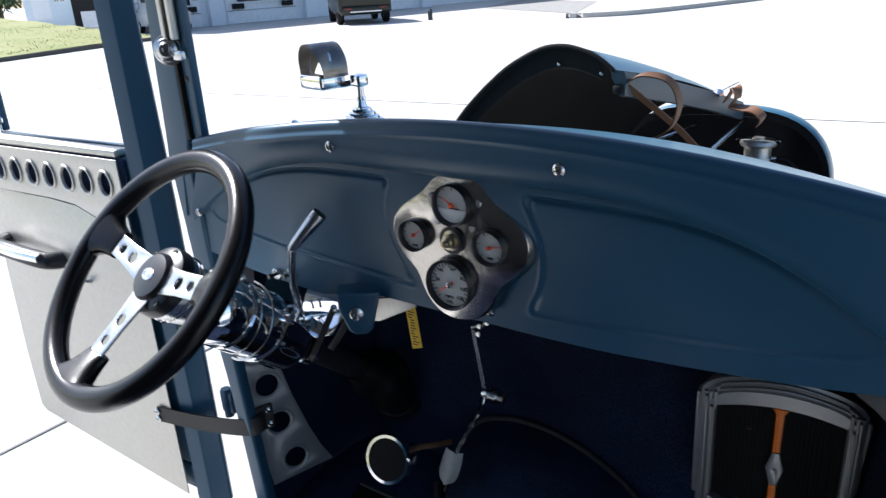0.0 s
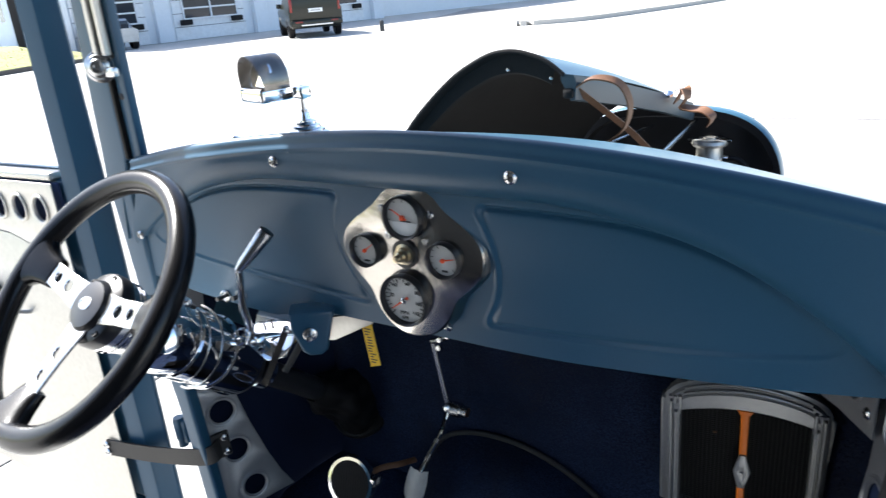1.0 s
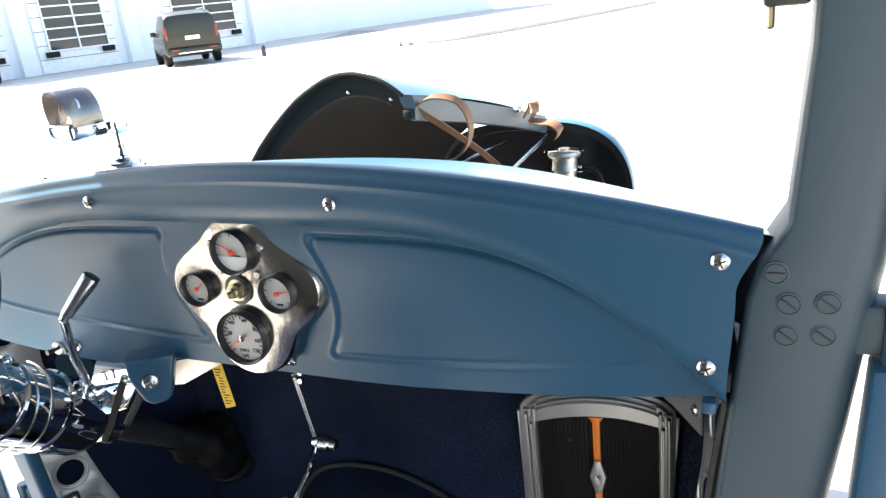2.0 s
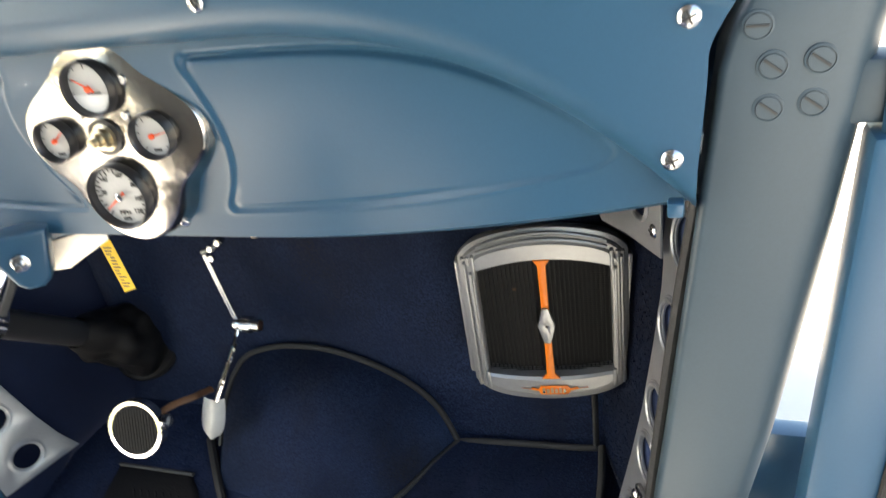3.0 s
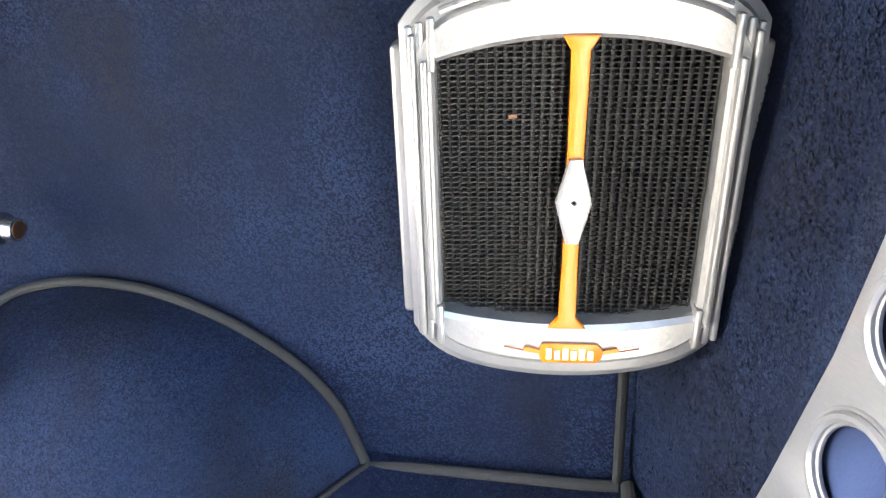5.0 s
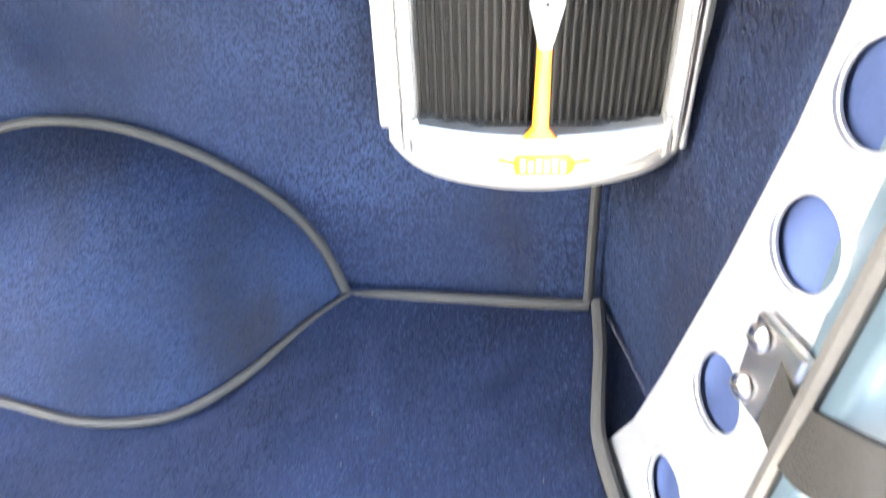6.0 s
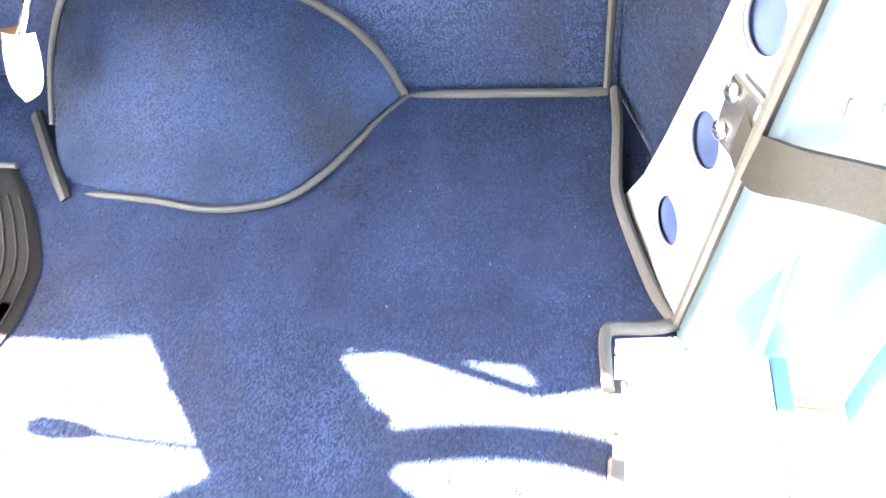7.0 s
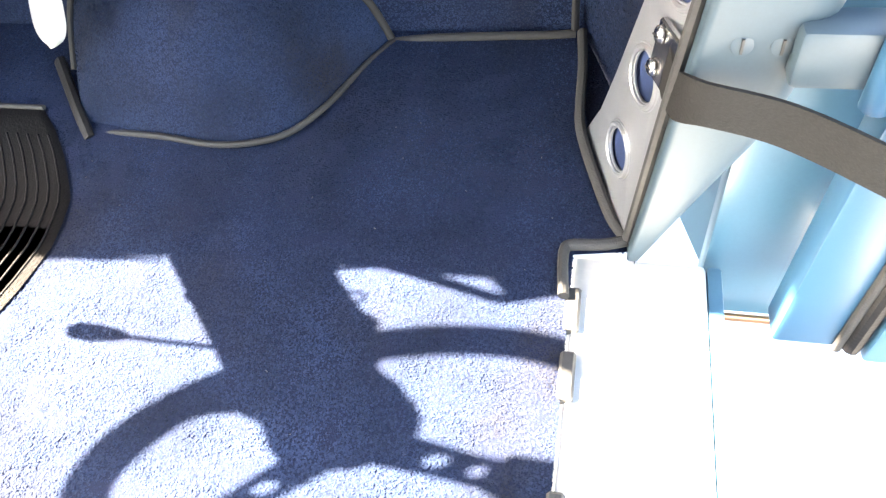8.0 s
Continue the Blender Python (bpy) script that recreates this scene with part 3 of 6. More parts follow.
def make_dashboard():
    d = thing("dashboard", (0.04, 0, 0.95), "satin dark blue pressed steel dashboard with two embossed panels", "dashboard")
    nx, nz = 420, 170
    rows = []

    def place(u, z):
        a, b = dash_ends(z)
        return a + (b - a) * u
    for k in range(-5, nz + 7):
        row = []
        for i in range(nx + 1):
            u = i / nx
            x = place(u, 1.1)
            z0, z1 = low_z(x), top_z(x)
            if k < 0:                                  # lip turned forward under the lower edge
                x = place(u, z0)
                f, w = -k / 5, max(0.3, 1 - 1.6 * abs(x) ** 2) * (1 - 0.42 * middle(x))
                row.append((x, dash_y(x, z0) + 0.085 * w * f, z0 - 0.045 * w * f ** 1.5))
            elif k > nz:                               # rolled upper edge
                a = (k - nz) / 6 * math.pi * 0.6
                x = place(u, z1)
                y0 = dash_y(x, z1)
                row.append((x, y0 + 0.010 * (1 - math.cos(a)), z1 + 0.008 * math.sin(a)))
            else:
                z = z0 + (z1 - z0) * k / nz
                x = place(u, z)
                bead = -0.0035 * math.exp(-((z - (z1 - 0.013)) / 0.004) ** 2)
                row.append((x, dash_y(x, z) + bead, z))
        rows.append(row)
    part("panel", grid_bm(rows), BLUE, d)
    for x, z in ((-0.193, 1.212), (0.199, 1.215), (0.625, 1.172), (0.614, 1.060), (-0.592, 1.046)):
        y = dash_y(x, z)
        screw("screw", (x, y - 0.0015, z), (0, -1, 0), 0.0088, STEEL, d, True, (0.9, 0, 0.4), "bright oval cross-head screw")
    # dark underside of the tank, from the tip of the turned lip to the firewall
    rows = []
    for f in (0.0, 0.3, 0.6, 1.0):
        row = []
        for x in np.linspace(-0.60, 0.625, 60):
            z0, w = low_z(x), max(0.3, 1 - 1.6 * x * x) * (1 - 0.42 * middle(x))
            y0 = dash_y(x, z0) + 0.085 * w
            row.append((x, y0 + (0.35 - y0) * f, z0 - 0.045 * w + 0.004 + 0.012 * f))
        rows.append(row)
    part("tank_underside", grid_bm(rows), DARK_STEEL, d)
    part("bracket", box_bm((0.610, -0.046, 1.006), (0.624, -0.030, 1.020), 0.003, 2), BLUE, d)
    part("tank_rail", box_bm((-0.40, 0.272, 0.866), (0.545, 0.288, 0.93), 0.003, 2), RAIL_GREY, d, "dull grey tank rail behind the lower edge")


make_dashboard()


def make_cowl():
    c = thing("cowl", (0.04, 0.2, 0.9), "blue painted steel cowl ahead of the windscreen opening", "cowl")
    rows = []
    for k, y in enumerate(np.linspace(-0.012, 0.44, 14)):
        f = y / 0.44
        drop = 0.007 + 0.17 * max(0, y) + 0.12 * max(0, y) ** 2
        narrow = 1 - 0.26 * max(0, f)
        row = []
        for i in range(61):
            u = i / 60
            x = -0.60 + 1.27 * u
            z = top_z(x) - drop + 0.006
            row.append((0.04 + (x - 0.04) * narrow, y, z))
        side = [(0.70, 1.12), (0.712, 1.04)]
        left = [(0.04 - (x - 0.04) * narrow + 0.0, y, z - drop) for x, z in reversed(side)]
        right = [(0.04 + (x - 0.04) * narrow, y, z - drop) for x, z in side]
        rows.append(left + row + right)
    part("skin", grid_bm(rows), BLUE_OUT, c)
    for s in (-1, 1):
        rows = []
        for y in np.linspace(0.052, 0.44, 8):
            f = (y - 0.052) / 0.388
            rows.append([((0.688 - 0.12 * f) if s > 0 else -(0.624 - 0.08 * f + 0.045 * step(0.7, 1.1, z)), y, z) for z in np.linspace(0.18, (1.16 if s < 0 else 1.10) - 0.06 * f, 10)])
        bm = grid_bm(rows)
        bmesh.ops.solidify(bm, geom=bm.faces[:], thickness=0.004)
        part("side_panel", bm, BLUE_OUT, c, "blue painted cowl side")


make_cowl()


# ---- firewall, floor, carpets ----
ARCH = [(0.238, 0.317, 0.366), (0.204, 0.338, 0.418), (0.16, 0.346, 0.46), (0.1, 0.348, 0.496), (0.03, 0.348, 0.523), (-0.04, 0.348, 0.534), (-0.12, 0.346, 0.529), (-0.19, 0.336, 0.501), (-0.225, 0.298, 0.434), (-0.222, 0.236, 0.366), (-0.203, 0.16, 0.312)]
WAVE = [(0.238, 0.317, 0.369), (0.203, 0.268, 0.358), (0.166, 0.206, 0.343), (0.125, 0.164, 0.331), (0.078, 0.147, 0.325), (0.02, 0.141, 0.323), (-0.05, 0.149, 0.324), (-0.11, 0.155, 0.322), (-0.155, 0.158, 0.317), (-0.186, 0.148, 0.309)]


def floor_z(x, y):
    base = FLOOR_Z + 0.088 * step(0.0, 0.36, y)
    return base


def make_floor():
    rows = []
    for y in np.linspace(-1.25, 0.372, 150):
        rows.append([(x, y, floor_z(x, y) + 0.0015 * noise.noise((x * 30, y * 30, 0))) for x in np.linspace(-0.62, 0.62, 90)])
    bm = bmesh.new()
    vs = []
    for r in rows:
        line = []
        for p in r:
            x, y, z = p
            lim = side_x(y)
            line.append(bm.verts.new((max(-lim, min(lim, x)), y, z)))
        vs.append(line)
    for p, q in zip(vs, vs[1:]):
        for i in range(len(p) - 1):
            bm.faces.new((p[i], p[i + 1], q[i + 1], q[i]))
    f = part("floor", bm, CARPET, None)
    tagged(f, "navy blue cut pile carpet on the car floor", "carpet", kind="structure")
    # cover of the gearbox, stretched between its two bound edges
    up, low = smooth_path(ARCH, 10), smooth_path(WAVE, 10)
    n = 80

    def along(path, t):
        k = t * (len(path) - 1)
        i = min(int(k), len(path) - 2)
        return path[i].lerp(path[i + 1], k - i)
    rows = []
    for i in range(n + 1):
        a, b = along(up, i / n), along(low, i / n)
        span = (a - b).length
        rows.append([a.lerp(b, v) + Vector((0, -0.35, 1)).normalized() * (span * 0.16 * math.sin(math.pi * v)) - Vector((0, 0, 0.002)) for v in np.linspace(0, 1, 30)])
    g = part("gearbox_cover", grid_bm(rows), CARPET, None)
    tagged(g, "navy carpet over the raised gearbox cover", "carpet", kind="structure")


def side_x(y, z=0.318):
    """Half width of the foot well, just outside the gusset plates."""
    lean = 0.1 * (z - 0.318)
    if y > 0.19:
        return 0.560 - 0.068 * min(1, (y - 0.19) / 0.15) + lean * (1 - 0.7 * min(1, (y - 0.19) / 0.15))
    if y > 0.03:
        return 0.580 + lean - 0.12 * (y - 0.024)
    return 0.507 if y > -0.9 else 0.60


make_floor()


def make_firewall():
    rows = []
    for z in np.linspace(0.36, 1.02, 40):
        rows.append([(x, 0.356 - 0.025 * step(0.46, 0.37, z), z) for x in np.linspace(-0.60, 0.60, 60)])
    f = part("firewall", grid_bm(rows), CARPET, None)
    tagged(f, "navy carpet on the upright front wall of the foot well", "carpet", kind="structure")
    for s in (-1, 1):
        rows = []
        for y in np.linspace(0.372, 0.02, 24):
            rows.append([(s * side_x(max(y, 0.031), z), y, z) for z in np.linspace(0.285, 1.0, 20)])
        w = part("kick_wall", grid_bm(rows), CARPET, None)
        tagged(w, "navy carpet on the side wall of the foot well", "carpet", kind="structure")


make_firewall()


def binding(name, pts, r=0.0056, label="grey bound edge sewn along the carpet"):
    b = part(name, tube_bm([p + Vector((0, -0.003, 0.004)) for p in smooth_path(pts, 8)], r, 10, flat=0.8), BINDING, None)
    tagged(b, label, "carpet edge", kind="structure")


def on_floor(x, y, lift=0.004):
    return (x, y, floor_z(x, y) + lift)


# edge of the gearbox carpet: up from the right, over the top, down on the left
binding("trim_arch", ARCH[:-1])
binding("trim_wave", WAVE)
binding("trim_cross", [(0.238, 0.318, 0.367), (0.29, 0.319, 0.373), (0.37, 0.320, 0.377), (0.45, 0.321, 0.380), (0.486, 0.323, 0.382)])
binding("trim_upright", [(0.485, 0.325, 0.386), (0.484, 0.338, 0.44), (0.483, 0.349, 0.52), (0.483, 0.350, 0.66)])
binding("trim_side", [(0.494, 0.324, 0.385), (0.499, 0.27, 0.371), (0.500, 0.22, 0.354), (0.503, 0.184, 0.341), (0.520, 0.135, 0.324), (0.545, 0.075, 0.307), (0.564, 0.045, 0.302)], 0.007)
binding("trim_notch", [(0.566, 0.043, 0.301), (0.54, 0.036, 0.299), (0.505, 0.032, 0.299), (0.497, 0.024, 0.299), (0.497, 0.0, 0.298), (0.501, -0.04, 0.298)], 0.007)


# ---- sills, pillars ----
def make_sills():
    for s, lab in ((1, "bare bright aluminium door sill plate"), (-1, "bare bright aluminium door sill plate")):
        t = thing("door_sill", (s * 0.58, -0.4, 0.25), lab, "door sill")
        part("plate", box_bm((s * 0.508, -1.25, 0.235), (s * 0.655, 0.028, 0.286), 0.006, 2), SILL, t)
        part("edge", box_bm((s * 0.655, -1.25, 0.18), (s * 0.672, 0.028, 0.284), 0.004, 2), BLUE_OUT, t)
        if s > 0:
            for y in (-0.052, -0.135, -0.285):
                part("clip", box_bm((0.503, y - 0.028, 0.28), (0.52, y + 0.028, 0.296), 0.003, 1), DARK_STEEL, t)


make_sills()


def loft_post(name, levels, y0, y1, mat, parent, corner=0.008, outer=0.008):
    """A post of rounded box sections; levels: z, inner x, outer x, shift in y; outer: the rounding of its larger-x edge."""
    rows = []
    for z, a, b, dy in levels:
        lo, hi = min(a, b), max(a, b)
        r1, r2 = min(corner, (hi - lo) * 0.34), min(outer, (hi - lo) * 0.34)
        row = []
        for cx, cy, r, a0 in ((lo + r1, y0 + dy + r1, r1, 180), (hi - r2, y0 + dy + r2, r2, 270), (hi - r1, y1 + dy - r1, r1, 0), (lo + r1, y1 + dy - r1, r1, 90)):
            for k in range(6):
                t = radians(a0 + 18 * k)
                row.append((cx + r * math.cos(t), cy + r * math.sin(t), z))
        rows.append(row)
    fine = []
    for (p, q) in zip(rows, rows[1:]):
        for k in range(6):
            fine.append([Vector(u).lerp(Vector(w), k / 6) for u, w in zip(p, q)])
    fine.append(rows[-1])
    bm = grid_bm(fine, closed=True)
    return part(name, bm, mat, parent, sharp=50)


def make_pillars():
    p = thing("windscreen_pillar", (0.69, 0, 0.25), "satin blue windscreen pillar with slotted hinge screws", "pillar")
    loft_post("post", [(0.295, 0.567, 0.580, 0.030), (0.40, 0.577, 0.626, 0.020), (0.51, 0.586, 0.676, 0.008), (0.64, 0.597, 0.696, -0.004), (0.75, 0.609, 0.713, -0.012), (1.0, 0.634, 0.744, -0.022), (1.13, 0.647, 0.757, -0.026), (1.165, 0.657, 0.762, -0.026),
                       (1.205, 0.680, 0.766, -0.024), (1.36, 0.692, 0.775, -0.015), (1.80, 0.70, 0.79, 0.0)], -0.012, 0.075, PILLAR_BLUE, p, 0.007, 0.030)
    for x, z, cross in ((0.672, 1.160, True), (0.684, 1.130, False), (0.683, 1.097, False), (0.716, 1.133, False), (0.714, 1.10, False)):
        ring = lathe_bm([(0.0115, -0.001), (0.0115, 0.0008), (0.0100, 0.0012), (0.0098, 0.0002), (0.0090, 0.0002), (0.0088, 0.0014), (0, 0.0016)], (x, -0.0384 if z > 1.12 else -0.0368, z), (0, -1, 0), 24)
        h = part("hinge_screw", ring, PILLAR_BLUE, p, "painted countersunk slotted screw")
        m = facing((x, -0.0400 if z > 1.12 else -0.0384, z), (0.8, 0, -0.6) if not cross else (1, 0, 0), (0.6, 0, 0.8) if not cross else (0, 0, 1))
        part("slot", box_bm((-0.0078, -0.0009, -0.001), (0.0078, 0.0009, 0.0012), 0, 1, m), DIAL_INK, h, smooth=False)
    for x in (0.626, 0.655):
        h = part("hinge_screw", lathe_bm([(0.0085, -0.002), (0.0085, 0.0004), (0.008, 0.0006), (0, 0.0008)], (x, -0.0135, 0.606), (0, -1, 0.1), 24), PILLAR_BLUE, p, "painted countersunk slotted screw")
        part("slot", box_bm((x - 0.0010, -0.0158, 0.5995), (x + 0.0010, -0.0138, 0.6125), 0, 1), DIAL_INK, h, smooth=False)
    # the dark gap beside the dashboard end is an open joint with a small light hole
    part("draught_strip", tube_bm(smooth_path([(0.634, -0.01, 1.01), (0.620, -0.005, 0.9), (0.603, 0.002, 0.74), (0.585, 0.016, 0.55), (0.566, 0.040, 0.31)], 6), 0.006, 8), DARK_STEEL, p)
    # upper screen clamp seen on the far upper corner
    part("clamp", box_bm((0.652, -0.012, 1.390), (0.690, 0.016, 1.412), 0.005, 2), DARK_STEEL, p)
    part("clamp_foot", box_bm((0.655, -0.008, 1.372), (0.662, 0.008, 1.392), 0.002, 1), BRASS, p)

    q = thing("windscreen_pillar", (-0.62, 0, 0.25), "dark blue windscreen pillar carrying the screen swing arm", "pillar")
    loft_post("post", [(0.27, -0.572, -0.618, 0.034), (0.62, -0.584, -0.626, 0.02), (0.92, -0.592, -0.652, 0.008), (1.15, -0.590, -0.660, 0.0), (1.2, -0.580, -0.656, 0.0), (1.45, -0.580, -0.642, 0.0), (1.80, -0.585, -0.640, 0.0)], -0.012, 0.016, BLUE, q)
    part("screen_frame", box_bm((-0.572, -0.006, 1.19), (-0.546, 0.012, 1.80), 0.004, 2), BLUE, q)
    part("channel", box_bm((-0.582, -0.0135, 1.19), (-0.5725, 0.008, 1.80), 0.002, 1), RUBBER, q)
    # Bright strips: guide rails that also stand in for the lit gap behind.
    for s, r, z in ((-0.586, 0.0055, 1.35), (-0.562, 0.0050, 1.37)):
        part("swing_rail", box_bm((s - r, -0.022, z), (s + r, -0.008, 1.80), 0.002, 2), ALU_DULL, q, "bright metal strip for the guide rail and the lit gap behind it")
    part("swing_knob", lathe_bm([(0.0, 0.022), (0.005, 0.022), (0.006, 0.026), (0.011, 0.027), (0.014, 0.022), (0.019, 0.020), (0.022, 0.015), (0.022, 0.010), (0.027, 0.008), (0.028, 0.004), (0.028, -0.006)], (-0.588, -0.012, 1.352), (0.62, -0.78, 0.08), 28), STEEL, q, "polished round screen clamp knob")
    part("swing_lug", box_bm((-0.566, -0.026, 1.335), (-0.540, -0.014, 1.352), 0.004, 2), STEEL, q)
    for z in (1.37, 1.30):
        screw("screw", (-0.562, -0.006, z), (0, -1, 0), 0.006, DARK_STEEL, q, False, (1, 0, 1))


make_pillars()


def make_roof():
    r = part("roof", box_bm((-0.72, -1.5, 1.80), (0.80, 0.06, 1.84), 0.01, 2), HEADLINER, None)
    tagged(r, "grey cloth lined roof of the cab", "roof", kind="structure")
    # Unseen rear and side walls, added to hold back light from behind.
    w = part("wall_rear", box_bm((-0.66, -1.25, 0.25), (0.74, -1.20, 1.80), 0.01, 2), HEADLINER, None)
    tagged(w, "unseen lined rear wall, added to keep light out of the cab", "wall", kind="structure")
    for s in (-1, 1):
        p = part("wall_left" if s < 0 else "wall_right", box_bm((0.04 + s * 0.66, -1.2, 0.25), (0.04 + s * 0.70, -0.86, 1.80), 0.01, 2), BLUE, None)
        tagged(p, "unseen blue cab side, added to limit light behind the door opening", "wall", kind="structure")
    h = part("trim_header", box_bm((-0.66, -0.01, 1.72), (0.78, 0.06, 1.80), 0.01, 2), BLUE, None)
    tagged(h, "blue header over the windscreen opening", "header", kind="structure")


make_roof()


# ---- doors and foot well plates ----
def door(side):
    """An open front-hinged door that stands out from the body. side: -1 left, 1 right."""
    hx, hy, tilt, grow = -0.797, -0.014, 3.5, 1.055
    d = thing("driver_door", (hx, hy, 0.34), "open blue car door lined with a bare aluminium panel", "car door")
    m = pose(hx, hy, 1.444 * (1 - grow), 0, 0, tilt) @ Matrix.Diagonal((side * grow, grow, grow, 1))   # x away from the hinge, y ahead
    L = 0.572

    def b(n, a, c, mat, bev=0.004, parent=None, label="", mm=None):
        return part(n, box_bm(a, c, bev, 2, (mm or m)), mat, parent or d, label)
    # frame pieces butt end to end
    b("inner_shell", (0.012, 0.004, 0.425), (L - 0.01, 0.050, 1.150), BLUE, 0.008)
    b("bottom_rail", (0.012, 0.004, 0.356), (0.20, 0.050, 0.423), BLUE, 0.006)
    rows = []
    for z, c in ((0.335, -0.064), (0.50, -0.064), (0.80, -0.064), (1.16, -0.062), (1.30, -0.058), (1.46, -0.052), (1.74, -0.050)):
        rows.append([m @ Vector((u, v, z)) for u, v in ((0.006, 0.0), (-0.026, 0.006), (-0.030, 0.008), (-0.033, 0.012), (c, 0.034), (c - 0.002, 0.038), (c + 0.002, 0.044), (-0.02, 0.060), (0.011, 0.062))])
    part("hinge_edge", grid_bm(rows, closed=True), BLUE, d, "dark blue folded hinge edge and window post", sharp=25)
    b("rear_post", (L - 0.06, 0.034, 1.168), (L, 0.05, 1.74), BLUE, 0.004)
    b("top_rail", (0.01, 0.034, 1.74), (L, 0.05, 1.79), BLUE, 0.004)
    b("sill_rail", (0.03, -0.010, 1.150), (L - 0.045, 0.052, 1.166), ALU_DULL, 0.005)
    b("window_channel", (0.04, 0.020, 1.166), (L - 0.07, 0.030, 1.170), BLUE, 0.001)
    # aluminium lining with the row of flanged holes, seen from the cab side
    pm = m @ facing((0, -0.004, 0), (1, 0, 0), (0, 0, 1))
    xs = [0.068 + 0.067 * i for i in range(8)]
    strip = plate_mesh([(0.02, 1.045), (L - 0.004, 1.045), (L - 0.006, 1.148), (0.02, 1.148)], [circle(x, 1.096, 0.0185, 24, 0.024) for x in xs if x < L], 0.003, pm @ pose(0, 0, 0.012), ALU_DULL, 0.0008)
    st = part("hole_strip", strip, ALU_DULL, d, "bare aluminium strip with flanged lightening holes")
    for x in xs:
        if x < L:
            bm = bmesh.new()
            tube_bm([pm @ Vector((x + 0.0215 * math.cos(a), 1.096 + 0.027 * math.sin(a), 0.0145)) for a in [2 * math.pi * k / 24 for k in range(24)]], 0.0032, 8, True, bm)
            part("flange", bm, ALU_DULL, st)
    b("strip_back", (0.02, -0.0035, 1.05), (L - 0.012, 0.002, 1.146), BACKING, 0, None, "navy cloth behind the holes")
    lower = [(0.02, 0.352), (L + 0.012, 0.412), (L + 0.030, 0.425), (L + 0.026, 0.60), (L + 0.004, 0.85), (L - 0.002, 1.040), (0.30, 1.040), (0.20, 1.034), (0.12, 1.010), (0.06, 0.975), (0.02, 0.955)]
    part("lining", plate_mesh(lower, [], 0.003, pm @ pose(0, 0, 0.009), ALU_DULL, 0.0008), ALU_DULL, d, "bare aluminium door lining")
    upper = [(0.02, 0.960), (0.06, 0.981), (0.12, 1.016), (0.20, 1.040), (0.30, 1.0455), (L - 0.004, 1.0455), (L - 0.004, 1.052), (0.02, 1.052)]
    part("lining_trim", plate_mesh(upper, [], 0.004, pm @ pose(0, 0, 0.011), ALU, 0.001), ALU, d, "raised edge of the aluminium lining")
    for k in range(7):
        x = 0.04 + 0.083 * k
        screw("rivet", m @ Vector((x, -0.0105, 0.372 + 0.11 * x)), m.to_3x3() @ Vector((0, -1, 0)), 0.0055, ALU, d, False)
    for z in (0.48, 0.62, 0.76, 0.90):
        screw("rivet", m @ Vector((0.034, -0.0105, z)), m.to_3x3() @ Vector((0, -1, 0)), 0.0055, ALU, d, False)
        screw("rivet", m @ Vector((L - 0.03, -0.0105, min(1.03, z + 0.14))), m.to_3x3() @ Vector((0, -1, 0)), 0.0055, ALU, d, False)
    # pull handle: black grip with a bright cap
    pts = [m @ Vector(p) for p in ((0.305, -0.012, 0.893), (0.315, -0.045, 0.900), (0.36, -0.058, 0.908), (0.44, -0.060, 0.913), (0.51, -0.055, 0.913), (0.535, -0.012, 0.913))]
    part("pull_handle", tube_bm(smooth_path(pts, 6), 0.017, 12, flat=1.3), PLASTIC, d, "black plastic pull handle")
    pts = [m @ Vector(p) for p in ((0.315, -0.060, 0.910), (0.38, -0.076, 0.920), (0.46, -0.077, 0.926), (0.525, -0.062, 0.926))]
    part("handle_cap", tube_bm(smooth_path(pts, 6), 0.012, 12, flat=1.2), CHROME, d, "chrome capped handle edge")
    b("latch_plate", (0.195, -0.014, 0.830), (0.235, -0.008, 0.875), STEEL, 0.002)
    part("latch_lever", tube_bm([m @ Vector((0.215, -0.012, 0.855)), m @ Vector((0.215, -0.035, 0.865)), m @ Vector((0.235, -0.036, 0.860))], 0.005, 8), CHROME, d)
    part("lock_button", lathe_bm([(0.004, 0), (0.004, 0.02), (0.009, 0.024), (0.010, 0.034), (0.006, 0.040), (0, 0.041)], m @ Vector((L - 0.055, 0.03, 1.166)), (0, 0, 1), 14), CHROME, d)
    part("seal", tube_bm([m @ Vector((0.012, 0.058, 0.34)), m @ Vector((0.012, 0.058, 1.15))], 0.007, 8), RUBBER, d, "black rubber door seal")
    # hinges to the pillar
    for z in (0.60, 1.12):
        h = b("hinge", (-0.118, 0.044, z - 0.028), (-0.080, 0.068, z + 0.028), BLUE, 0.006)
        part("hinge_pin", lathe_bm([(0, -0.036), (0.011, -0.036), (0.011, 0.036), (0, 0.036)], m @ Vector((-0.100, 0.048, z)), (0, 0, 1), 14), BLUE, h)
    return d


door(-1)


